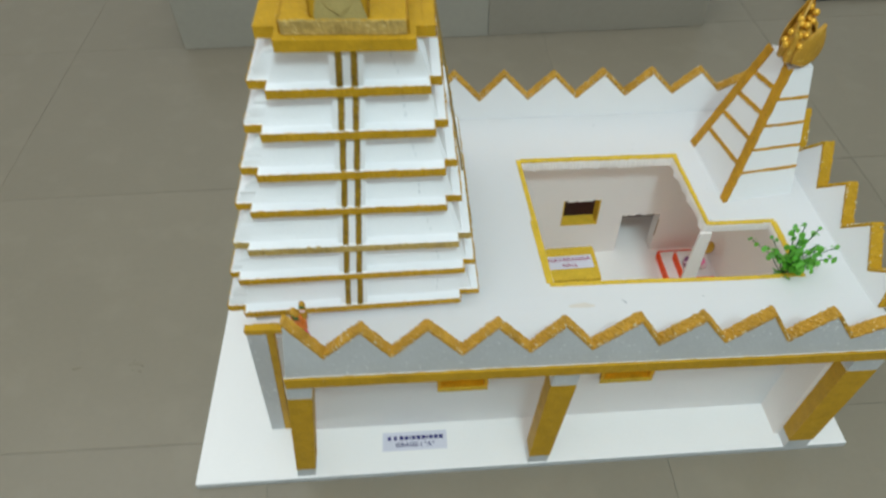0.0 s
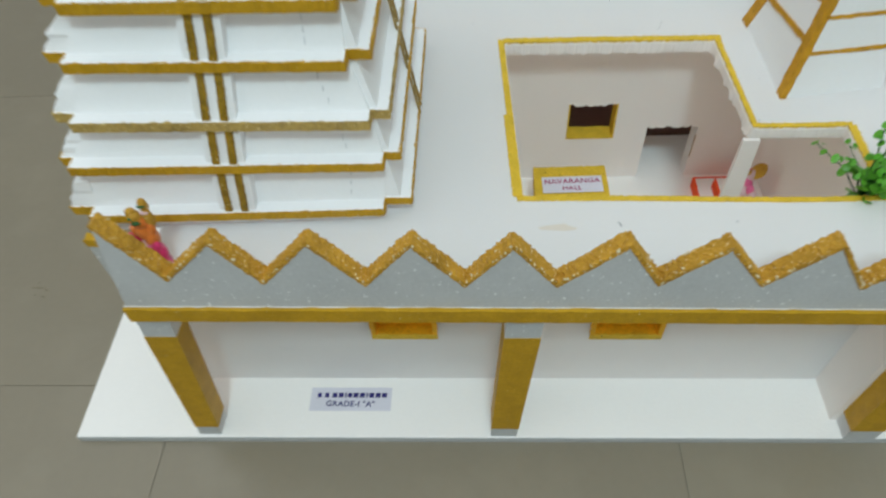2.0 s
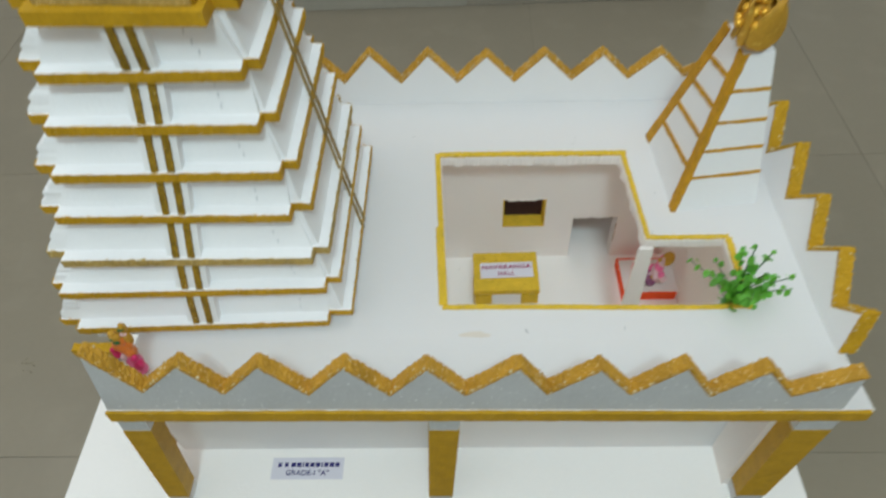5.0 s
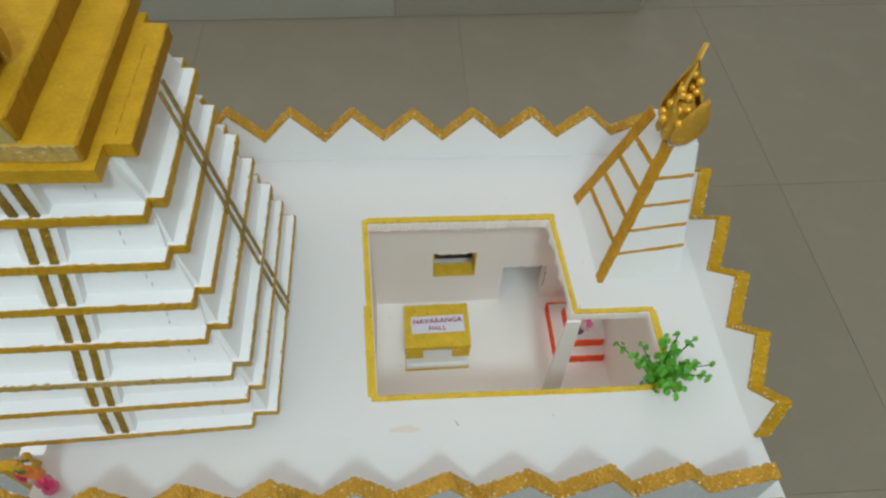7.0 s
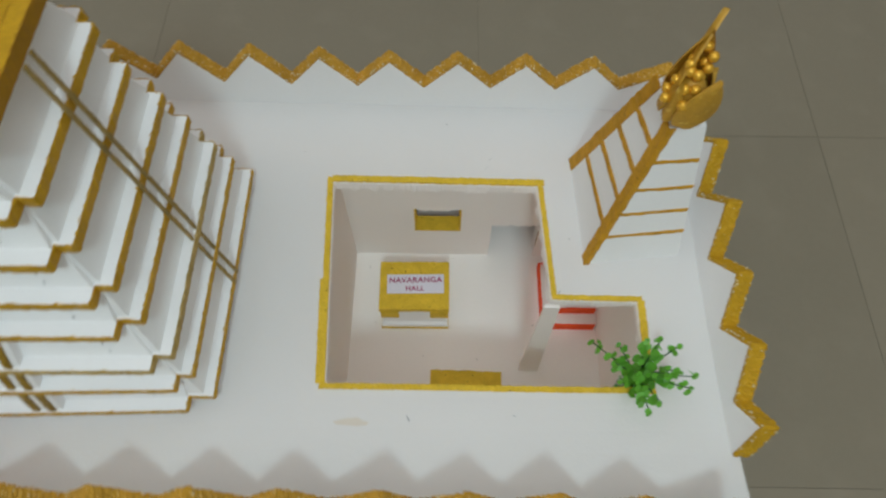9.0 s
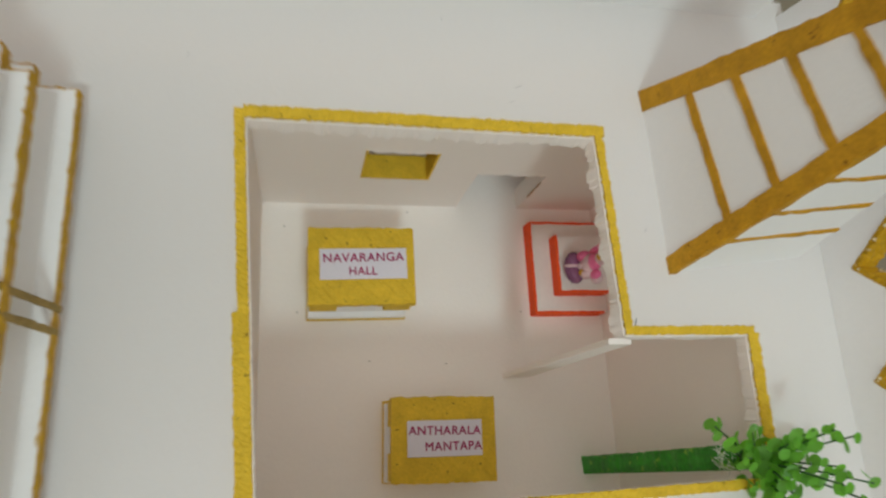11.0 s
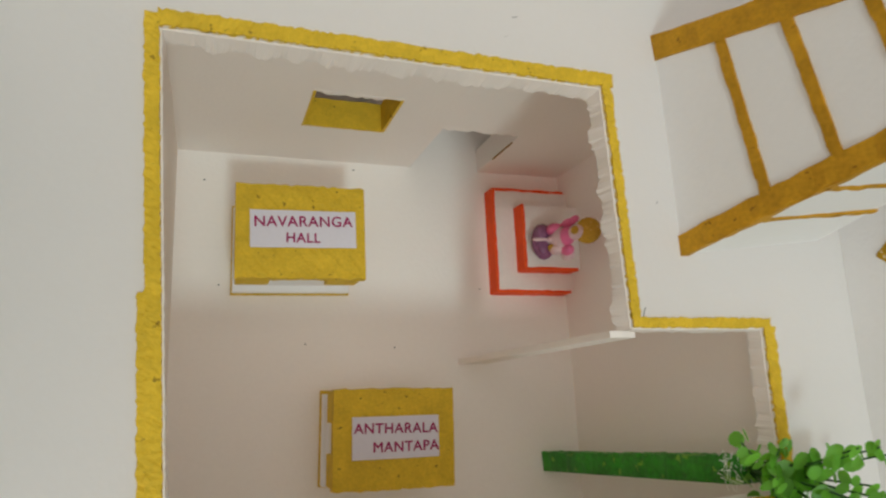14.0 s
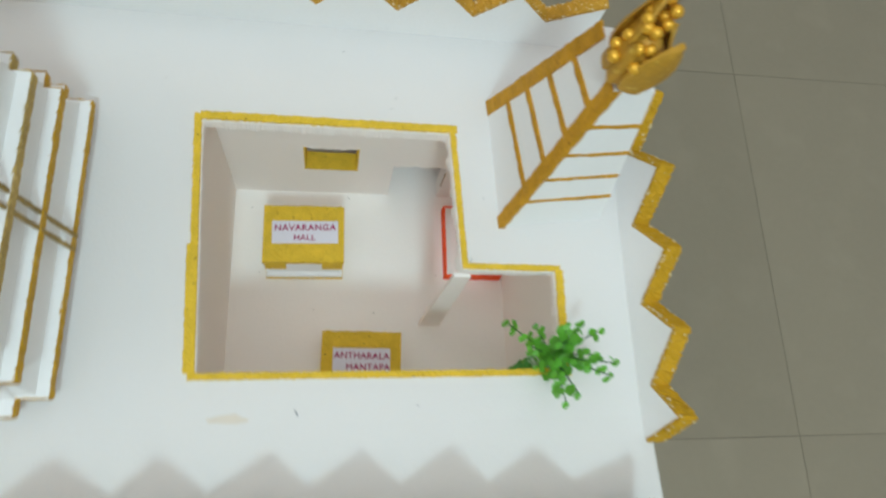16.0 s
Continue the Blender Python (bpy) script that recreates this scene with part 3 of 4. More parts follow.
pf = zigzag("front_parapet", "zigzag front parapet, grey outside, with gold teeth", [(0.196, 0.379), (0.231, 0.3175), (0.277, 0.361), (0.308, 0.3135), (0.351, 0.360), (0.389, 0.3113), (0.429, 0.358), (0.468, 0.3103), (0.505, 0.3556), (0.540, 0.3105), (0.590, 0.3566), (0.618, 0.3120), (0.663, 0.3540), (0.696, 0.3118), (0.740, 0.3565), (0.771, 0.3092), (0.815, 0.3510), (0.847, 0.3085), (0.904, 0.340)], ((0, -0.0040, 0), (1, 0, 0), (0, 1, 0)), 0.0135, -0.06, GOLD, -0.0145)
for p in pf.data.polygons:
    if p.normal.y < -0.8:
        p.material_index = 1
zigzag("back_parapet", "white zigzag back parapet with gold teeth", teeth([(0.253, 0.368), (0.333, 0.369), (0.413, 0.368), (0.493, 0.365), (0.574, 0.363), (0.654, 0.363), (0.733, 0.363), (0.812, 0.361)], [0.212, 0.292, 0.373, 0.453, 0.533, 0.613, 0.693, 0.772, 0.850], 0.322, (0.180, 0.34), (0.905, 0.355)), ((0, 0.484, 0), (1, 0, 0), (0, 1, 0)), 0.0135)
zigzag("right_parapet", "white zigzag side parapet leaning outwards, with gold teeth", teeth([(0.079, 0.334), (0.156, 0.342), (0.232, 0.345), (0.313, 0.348), (0.391, 0.349)], [0.111, 0.189, 0.269, 0.349, 0.428], 0.303, (0.062, 0.286), (0.4875, 0.352)), ((0.9265, 0, 0), (0, 1, 0), (1, 0, 0)), 0.0135, -0.23, OCHRE)

# ---- large stepped tower ----
tower = thing("gopuram_tower", TOWER_AT, "tall stepped white foam tower with gold strips and a golden top", "model tower")
TIERS = [  # front edge: left x, y, right x, y; underside; thickness; wings left, right; their setback left, right; back
    (0.127, 0.081, 0.393, 0.092, 0.2970, 0.0085, 0.022, 0.024, 0.012, 0.014, 0.369),
    (0.132, 0.088, 0.398, 0.099, 0.3495, 0.0085, 0.0115, 0.0135, 0.013, 0.014, 0.351),
    (0.151, 0.097, 0.392, 0.104, 0.3915, 0.0088, 0.018, 0.0150, 0.012, 0.014, 0.340),
    (0.163, 0.111, 0.379, 0.117, 0.4390, 0.0088, 0.018, 0.0180, 0.014, 0.015, 0.335),
    (0.179, 0.120, 0.379, 0.127, 0.4835, 0.0095, 0.019, 0.0130, 0.013, 0.015, 0.325),
    (0.192, 0.130, 0.370, 0.136, 0.5300, 0.0095, 0.0195, 0.0130, 0.016, 0.016, 0.316),
    (0.205, 0.139, 0.367, 0.146, 0.5765, 0.0095, 0.020, 0.0120, 0.018, 0.016, 0.312),
    (0.223, 0.137, 0.356, 0.139, 0.6290, 0.0125, 0.021, 0.0185, 0.025, 0.024, 0.298)]


def tier_outline(i):
    xl, yl, xr, yr, z, th, wl, wr, nl, nr, yb = TIERS[i]
    return [(xl, yl), (xr, yr), (xr, yr + nr), (xr + wr, yr + nr), (xr + wr, yb), (xr, yb), (xr, yb + 0.014),
            (xl, yb + 0.014), (xl, yb), (xl - wl, yb), (xl - wl, yl + nl), (xl, yl + nl)]


def sloped(bm, a, b, z0, z1):
    """A block between two rectangles (x0, x1, y-left, y-right of the front, back y) at z0 and z1."""
    (x0, x1, ya, yb, yk), (u0, u1, va, vb, vk) = a, b
    hexa(bm, [(x0, ya, z0), (x1, yb, z0), (x1, yk, z0), (x0, yk, z0)], [(u0, va, z1), (u1, vb, z1), (u1, vk, z1), (u0, vk, z1)])
    return bm


wr_rng = random.Random(4)
t0 = TIERS[0]
part("foot", prism(bmesh.new(), [(t0[0] + 0.006, t0[1] + 0.010), (t0[2] - 0.006, t0[3] + 0.010), (t0[2] - 0.006, t0[10]), (t0[0] + 0.006, t0[10])], ROOF - 0.004, t0[4]), SOLID, tower, "white foam foot")
for i in range(7):
    xl, yl, xr, yr, z, th, wl, wr, nl, nr, yb = TIERS[i]
    mxl, myl, mxr, myr, z1, _, mwl, mwr, mnl, mnr, myb = TIERS[i + 1]
    z0 = z + th
    tier = part("tier", prism(bmesh.new(), tier_outline(i), z, z0), SOLID, tower, "white foam tier with gold-painted edges")
    # sloping front, side and back panels up to the next tier
    part("front_panel", sloped(bmesh.new(), (xl + 0.0006, xr - 0.0006, yl + 0.0125, yr + 0.0125, yb + 0.004), (mxl + 0.001, mxr - 0.001, myl + 0.0175, myr + 0.0175, myb + 0.002), z0, z1), SOLID, tier)
    part("side_panel", sloped(bmesh.new(), (0.27, xr + wr - 0.0095, yr + nr + 0.0022, yr + nr + 0.0022, yb - 0.003), (0.27, mxr + mwr - 0.0130, myr + mnr + 0.0030, myr + mnr + 0.0030, myb - 0.003), z0, z1), SOLID, tier)
    ol = tier_outline(i)
    for a in range(12):
        p, q = Vector((*ol[a], z)), Vector((*ol[(a + 1) % 12], z))
        d = (q - p).normalized()
        out = Vector((d.y, -d.x, 0))
        gm = MOTTLED if i == 2 else OCHRE
        part("gold_strip", ribbon(bmesh.new(), p - out * 0.0004 - Vector((0, 0, 0.0004)), q - out * 0.0004 - Vector((0, 0, 0.0004)), out * 0.0014, (0, 0, th + 0.0002), 0.0030, 0.0009, None, 3), gm, tier)
    # chipped white end block on the far wing
    bm = bmesh.new()
    rows = []
    for k in range(12):
        t = k / 11
        ja = wr_rng.uniform(-0.0014, 0.0032) * (1 if 0 < k < 11 else 0) + 0.85 * wl * max(0.0, (t - 0.40) / 0.60) ** 1.2
        xa, xb = xl - wl + 0.0006 + (mxl - mwl * 0.8 - xl + wl) * t + ja, xl + 0.003 + (mxl - xl) * t
        yy = yl + nl + 0.0016 + (myl + mnl - yl - nl) * t + wr_rng.uniform(-0.0007, 0.0007)
        zz = z0 + (z1 - z0) * t
        rows.append([bm.verts.new(v) for v in ((xa, yy, zz), (xb, yy, zz), (xb, yb - 0.002, zz), (xa, yb - 0.002, zz))])
    bm.faces.new(rows[0][::-1])
    bm.faces.new(rows[-1])
    for a, b in zip(rows, rows[1:]):
        for k in range(4):
            bm.faces.new((a[k], a[(k + 1) % 4], b[(k + 1) % 4], b[k]))
    part("wing_block", bm, SOLID, tower, "chipped white foam end block")
    # pencil dashes left on the panel
    for k in range(3):
        f = 0.18 + 0.24 * k
        px, py, pz = xr - 0.030 + (mxr - xr) * f, yr + 0.0094 + (myr + 0.0025 - yr) * f, z0 + (z1 - z0) * f
        part("pencil_tick", ribbon(bmesh.new(), (px, py, pz), (px + 0.0006, py + 0.0006, pz + 0.005), (0.0006, 0, 0), (0, 0.0010, 0), 0.003, 0.0001), FAINT, tower)
    # pilaster blocks with twin strips, on the front and on the side
    cx0, cx1 = 0.2608 + 0.004 * i, 0.2608 + 0.004 * (i + 1)
    ya, yc = (yl + yr) / 2 + 0.0035, (myl + myr) / 2 + 0.0040
    pil = part("pilaster", sloped(bmesh.new(), (cx0 - 0.0165, cx0 + 0.0165, ya, ya, ya + 0.028), (cx1 - 0.0165, cx1 + 0.0165, yc, yc, yc + 0.028), z0, z1), SOLID, tower, "white block with twin brown-gold strips")
    for sx in (-0.0105, 0.0042):
        part("strip", ribbon(bmesh.new(), (cx0 + sx, ya - 0.0022, z0), (cx1 + sx, yc - 0.0022, z1), (0.0064, 0, 0), (0, 0.0035, 0), 0.0024, 0.0005, None, 3), BROWN, pil, "brown-gold strip")

# two thin brown sticks run down the whole side, resting on the edges of the tiers
for k, sy in enumerate((0.2275, 0.2400)):
    stick = ribbon(bmesh.new(), (0.4176, sy, 0.2990), (0.3755, sy + 0.002, 0.6285), (0, 0.0036, 0), (0.0020, 0, 0.0004), 0.004, 0.0004, 60 + k, 2)
    part("stick", stick, STICK, tower, "thin brown stick")

# golden top: a winged slab, a block on it and a second block behind the tan card
part("top_slab", prism(bmesh.new(), tier_outline(7), 0.629, 0.6415), OCHRE, tower, "gold-painted slab")
part("slab_face", ribbon(bmesh.new(), (0.3741, 0.164, 0.6292), (0.3741, 0.297, 0.6292), (0.0014, 0, 0), (0, 0, 0.0124), 0.004, 0.0005), UMBER, tower, "brown-gold painted side")
part("crack", ribbon(bmesh.new(), (0.3620, 0.172, 0.6411), (0.3630, 0.272, 0.6411), (0.0006, 0, 0), (0, 0, 0.0006), 0.004, 0.0004), UMBER, tower, "crack in the painted foam")
part("top_block", box(0.230, 0.3480, 0.1470, 0.340, 0.6417, 0.6562, bevel=0.0014), OCHRE, tower, "gold-painted block")
part("brown_face", ribbon(bmesh.new(), (0.231, 0.1457, 0.6422), (0.3472, 0.1457, 0.6422), (0, 0.0018, 0), (0, 0, 0.0136), 0.003, 0.0009, None, 3), MOTTLED, tower, "mottled tan and gold front face")
for sx in (0.2288, 0.3476):
    part("brown_face", ribbon(bmesh.new(), (sx, 0.148, 0.6420), (sx, 0.339, 0.6420), (0.0018, 0, 0), (0, 0, 0.0136), 0.006, 0.0005), UMBER, tower, "brown-painted side face")
part("top_block", box(0.260, 0.3120, 0.1510, 0.330, 0.6564, 0.6760, bevel=0.0012), OCHRE, tower, "gold-painted block")
for sx in (0.2586, 0.3116):
    part("brown_face", ribbon(bmesh.new(), (sx, 0.1515, 0.6566), (sx, 0.329, 0.6566), (0.0018, 0, 0), (0, 0, 0.0188), 0.006, 0.0005), UMBER, tower, "brown-painted side face")


def petal(base, heading, width, height, lean, cup, skew, foot=0.45):
    """A slightly cupped gold card petal: rounded at the foot, its point drawn to one side."""
    bm = bmesh.new()
    h = Vector((math.cos(heading), math.sin(heading), 0))
    side = Vector((-h.y, h.x, 0))
    rows = []
    n, m = 20, 6
    for a in range(n + 1):
        t = a / n
        w = width * (foot + (1 - foot) * math.sqrt(1 - (1 - t / 0.3) ** 2)) if t < 0.3 else width * (1 - ((t - 0.3) / 0.7) ** 1.7)
        w = max(w, width * 0.03)
        row = []
        for b in range(m + 1):
            u = b / m * 2 - 1
            p = Vector(base) + h * (lean * t - cup * u * u) + side * (u * w / 2 + skew * width * t ** 1.6) + Vector((0, 0, height * t))
            row.append(bm.verts.new(p))
        rows.append(row)
    for r0, r1 in zip(rows, rows[1:]):
        for b in range(m):
            bm.faces.new((r0[b], r0[b + 1], r1[b + 1], r1[b]))
    geom = bmesh.ops.extrude_face_region(bm, geom=list(bm.faces))
    bmesh.ops.translate(bm, verts=[v for v in geom["geom"] if isinstance(v, bmesh.types.BMVert)], vec=-h * 0.0018)
    return bm


def finial(parent, at, r, h, spec):
    """spec: heading in degrees, width, height, outward lean and sideways draw of each petal."""
    x, y, z = at
    for deg, w, hh, lean, skew in spec:
        a = radians(deg)
        part("petal", petal((x + math.cos(a) * r * 0.75, y + math.sin(a) * r * 0.75, z), a, w, hh, lean, r * 0.12, skew), LEAFGOLD, parent, "gold card petal")
    for k in range(20):
        a, lv = k * 2.4, k // 6
        rr = r * (0.42 - 0.08 * lv)
        q = (x - 0.010 + math.cos(a) * rr + 0.005 * lv, y - 0.005 + math.sin(a) * rr + 0.005 * lv, z + h * (0.30 + 0.17 * lv + 0.03 * (k % 3)))
        bm = bmesh.new()
        lump(bm, q, r * 0.17, r * 0.17, r * 0.17)
        part("bead", bm, BEAD, parent, "round gold bead", smooth=True)
    bm = bmesh.new()
    lump(bm, (x, y, z + h * 0.22), r * 0.55, r * 0.55, h * 0.36)
    part("core", bm, LEAFGOLD, parent, smooth=True)


card = bmesh.new()
hexa(card, [(0.2630, 0.1484, 0.6564), (0.3120, 0.1484, 0.6564), (0.3120, 0.1500, 0.6564), (0.2630, 0.1500, 0.6564)], [(0.2670, 0.1492, 0.6780), (0.3060, 0.1492, 0.6780), (0.3060, 0.1506, 0.6780), (0.2670, 0.1506, 0.6780)])
part("tan_card", card, TAN, tower, "tan card on the front of the block")
part("front_petal", petal((0.2865, 0.1462, 0.6610), radians(-90), 0.043, 0.115, -0.004, 0.003, -0.10, 0.10), TAN, tower, "tall tan card petal")
finial(tower, (0.288, 0.188, 0.676), 0.026, 0.085, [(180, 0.042, 0.095, -0.002, -0.2), (90, 0.042, 0.095, -0.004, 0.0)])

# ---- small tower ----
shrine = thing("small_tower", (0.845, 0.335, ROOF), "small white foam pyramid tower with gold edges and bud", "model tower")
SB = [Vector(p) for p in ((0.799, 0.270, ROOF - 0.0002), (0.906, 0.282, ROOF - 0.0002), (0.906, 0.400, ROOF - 0.0002), (0.792, 0.406, ROOF - 0.0002))]
ST = [Vector(p) for p in ((0.838, 0.308, 0.482), (0.871, 0.310, 0.482), (0.871, 0.360, 0.482), (0.835, 0.363, 0.482))]
bm = bmesh.new()
hexa(bm, SB, ST)
part("body", bm, SOLID, shrine, "plain white foam pyramid")


def edge_bar(a, b, side, up, w, h):
    return ribbon(bmesh.new(), a - side * w * 0.5 - up * 0.0006, b - side * w * 0.42 - up * 0.0006, side * w, up * h, 0.006, 0.0006)


nl = (SB[0] - SB[3]).cross(ST[3] - SB[3]).normalized()
nl = nl if nl.x < 0 else -nl
nf = (SB[1] - SB[0]).cross(ST[0] - SB[0]).normalized()
nf = nf if nf.y < 0 else -nf
sl = (SB[3] - SB[0]).normalized()
sf = (SB[1] - SB[0]).normalized()
part("gold_edge", edge_bar(SB[0] + sl * 0.0055, ST[0] + sl * 0.005, sl, nl, 0.0125, 0.0018), EDGEGOLD, shrine, "gold-painted edge")
part("gold_edge", edge_bar(SB[0] + sf * 0.0026, ST[0] + sf * 0.0026, sf, nf, 0.0055, 0.0016), EDGEGOLD, shrine, "gold-painted edge")
part("gold_edge", edge_bar(SB[3] - sl * 0.0052, ST[3] - sl * 0.0036, sl, nl, 0.0160, 0.0018), EDGEGOLD, shrine, "gold-painted edge")
for t, t2 in ((0.29, 0.21), (0.48, 0.40), (0.67, 0.59), (0.85, 0.78)):
    a, b = SB[0].lerp(ST[0], t), SB[3].lerp(ST[3], t2)
    up = (ST[0] - SB[0]).normalized()
    d = (b - a).normalized()
    part("rung", ribbon(bmesh.new(), a + d * 0.007 - up * 0.0025 - nl * 0.0006, b - d * 0.007 - up * 0.0025 - nl * 0.0006, up * 0.0062, nl * 0.0018, 0.005, 0.0006), EDGEGOLD, shrine, "gold-painted cross bar")
for t in (0.24, 0.42, 0.60, 0.79):
    a, b = SB[0].lerp(ST[0], t), SB[1].lerp(ST[1], t)
    up = (ST[0] - SB[0]).normalized()
    d = (b - a).normalized()
    part("rung", ribbon(bmesh.new(), a + d * 0.003 - up * 0.0015 - nf * 0.0006, b - d * 0.001 - up * 0.0015 - nf * 0.0006, up * 0.0042, nf * 0.0018, 0.005, 0.0006), EDGEGOLD, shrine, "gold-painted cross bar")
finial(shrine, (0.847, 0.323, 0.490), 0.029, 0.072, [(-80, 0.038, 0.056, 0.000, 0.25), (-145, 0.016, 0.046, 0.000, 0.0), (152, 0.040, 0.088, -0.016, -0.75), (95, 0.036, 0.080, -0.004, -0.1), (8, 0.028, 0.044, -0.002, 0.2)])


# ---- furniture of the hall ----
def bench(at, turn, w, d, h, label):
    """A little box-shaped stand: yellow top, white body with yellow corner blocks."""
    ob = thing("box_stand", (0, 0, 0), label, "model stand", group="box stands in the hall")
    m = pose(*at, 0, 0, turn)
    def add(nm, bm, mat, lab=""):
        return part(nm, bm, mat, ob, lab, False)
    add("body", box(-w / 2 + 0.004, w / 2 - 0.004, -d / 2 + 0.004, d / 2 - 0.004, 0.0, h - 0.0085, bevel=0.0006), SOLID, "white foam body")
    add("top", ribbon(bmesh.new(), (-w / 2, -d / 2, h - 0.009), (w / 2, -d / 2, h - 0.009), (0, d, 0), (0, 0, 0.009), 0.004, 0.0008, None, 16), YELLOW, "yellow painted top")
    for sx in (-1, 1):
        for sy in (-1, 1):
            cx, cy = sx * (w / 2 - 0.014), sy * (d / 2 - 0.013)
            add("corner_block", box(cx - 0.0128, cx + 0.0128, cy - 0.0122, cy + 0.0122, h - 0.036, h - 0.015, bevel=0.0006), YELLOW, "yellow corner block")
    add("foot_rim", ribbon(bmesh.new(), (-w / 2 - 0.0005, -d / 2 - 0.0025, 0), (w / 2 - 0.0005, -d / 2 - 0.0025, 0), (0, d + 0.0025, 0), (0, 0, 0.0042), 0.004, 0.0004), YELLOW, "thin yellow foot rim")
    add("ledge", box(-w / 2 + 0.0004, w / 2 - 0.0012, -d / 2 - 0.0015, d / 2 - 0.003, 0.0043, 0.0125, bevel=0.0006), SOLID)
    ob.matrix_world = m
    return ob


def paper(ob_m, w, d, lines, ink, label, name="paper_label"):
    """A paper slip with hand-lettered lines, lying flat in the frame ob_m."""
    slip = thing(name, (0, 0, 0), label, "label", group="paper labels")
    bm = bmesh.new()
    ribbon(bm, (-w / 2, -d / 2, 0.0002), (w / 2, -d / 2, 0.0002), (0, d, 0), (0, 0, 0.0004), 0.012, 0.00015)
    part("sheet", bm, PAPER, slip, "", False)
    for text, x, y, s in lines:
        lettering("writing", text, s, pose(x, y, 0.0009, 0, 0, rng.uniform(-1, 1)), ink, slip, 0.00022)
    slip.matrix_world = ob_m
    return slip


B1 = (0.5995, 0.3205, 0.0122, 0.4)
B2 = (0.671, 0.163, 0.0122, -1.5)
bench(B1[:3], B1[3], 0.098, 0.073, 0.071, "yellow-topped white box stand with a paper label in the hall")
bench(B2[:3], B2[3], 0.095, 0.074, 0.064, "yellow-topped white box stand with a paper label by the opening")
paper(pose(B1[0], B1[1], B1[2] + 0.0718, 0, 0, 1.2) @ pose(0.0015, 0.0015, 0), 0.080, 0.029, [("NAVARANGA", 0.0, 0.002, 0.0115), ("HALL", -0.001, -0.0105, 0.0105)], INK, "white paper label lettered NAVARANGA HALL in crimson")
paper(pose(B2[0], B2[1], B2[2] + 0.0650, 0, 0, -1.0) @ pose(0.0005, 0.0010, 0), 0.068, 0.031, [("ANTHARALA", 0.0, 0.003, 0.0106), ("MANTAPA", 0.0075, -0.0105, 0.0106)], INK, "white paper label lettered ANTHARALA MANTAPA in crimson")

# pupil's paper slip on the base: the name stays unread, the class is lettered
slip = paper(pose(0.320, 0.043, 0.0122, 0, 0, 0.0), 0.098, 0.030, [('GRADE-I "A"', 0.0, -0.0095, 0.0100)], BLUEINK, "white paper slip with blue handwriting on the base", "paper_slip")
x = -0.041
for k, wd in enumerate((0.005, 0.005, 0.006, 0.006, 0.002, 0.005, 0.006, 0.006, 0.002, 0.006, 0.006, 0.006)):
    gap = 0.004 if k < 2 else 0.0017
    part("writing_bar", box(x, x + wd, 0.002, 0.008, 0.0007, 0.0009), BLUEINK, slip, "", False)
    x += wd + gap

# two-step seat with vermilion risers
throne = thing("stepped_seat", (0.82, 0.335, 0.012), "two-step white seat with vermilion painted risers", "model seat")
part("step", box(0.786, 0.8655, 0.285, 0.383, 0.0118, 0.0295), SEAT, throne, "white foam step")
part("step", box(0.808, 0.8655, 0.304, 0.364, 0.0295, 0.046), SEAT, throne, "white foam step")
for (xa, ya, yb, za, zb) in ((0.786, 0.285, 0.383, 0.0119, 0.0302), (0.808, 0.304, 0.364, 0.0296, 0.0467)):
    part("red_riser", ribbon(bmesh.new(), (xa - 0.0016, ya - 0.001, za), (xa - 0.0016, yb + 0.001, za), (0.0028, 0, 0), (0, 0, zb - za), 0.006, 0.0005), RED, throne, "vermilion painted riser")
    part("red_riser", ribbon(bmesh.new(), (xa, ya - 0.0016, za), (0.862, ya - 0.0016, za), (0, 0.0026, 0), (0, 0, zb - za), 0.006, 0.0005), RED, throne, "vermilion painted riser")
    if za < 0.02:
        part("red_riser", ribbon(bmesh.new(), (xa, yb - 0.001, za), (0.862, yb - 0.001, za), (0, 0.0026, 0), (0, 0, zb - za), 0.006, 0.0005), RED, throne, "vermilion painted riser")

# seated statuette, plain shapes
bm = bmesh.new()
zs = 0.0468
for x, y, z, sx, sy, sz, mi in (
        (0.822, 0.327, 0.0070, 0.0112, 0.0172, 0.0080, 0), (0.819, 0.3335, 0.0125, 0.0060, 0.0080, 0.0040, 0), (0.819, 0.3205, 0.0125, 0.0060, 0.0080, 0.0040, 0),
        (0.8165, 0.3270, 0.0145, 0.0100, 0.0018, 0.0026, 2), (0.8265, 0.3195, 0.0150, 0.0052, 0.0036, 0.0060, 3), (0.8255, 0.3265, 0.0150, 0.0042, 0.0040, 0.0055, 2),
        (0.832, 0.327, 0.0200, 0.0082, 0.0110, 0.0160, 2), (0.833, 0.327, 0.0300, 0.0070, 0.0090, 0.0110, 1), (0.829, 0.3360, 0.0180, 0.0082, 0.0060, 0.0085, 1), (0.830, 0.3175, 0.0180, 0.0070, 0.0050, 0.0080, 2),
        (0.8380, 0.3130, 0.0220, 0.0060, 0.0062, 0.0075, 2), (0.8345, 0.3150, 0.0280, 0.0050, 0.0050, 0.0080, 1), (0.8370, 0.3395, 0.0280, 0.0046, 0.0046, 0.0105, 1), (0.8400, 0.3420, 0.0350, 0.0034, 0.0034, 0.0060, 1),
        (0.8365, 0.3280, 0.0420, 0.0072, 0.0072, 0.0085, 2), (0.8330, 0.3285, 0.0460, 0.0040, 0.0042, 0.0042, 3)):
    lump(bm, (x, y, zs + z), sx, sy, sz, mi, 14, 9)
lump(bm, (0.8430, 0.3280, zs + 0.0500), 0.0122, 0.0118, 0.0036, 3, 18, 8, Matrix.Rotation(radians(-48), 4, "Y"))
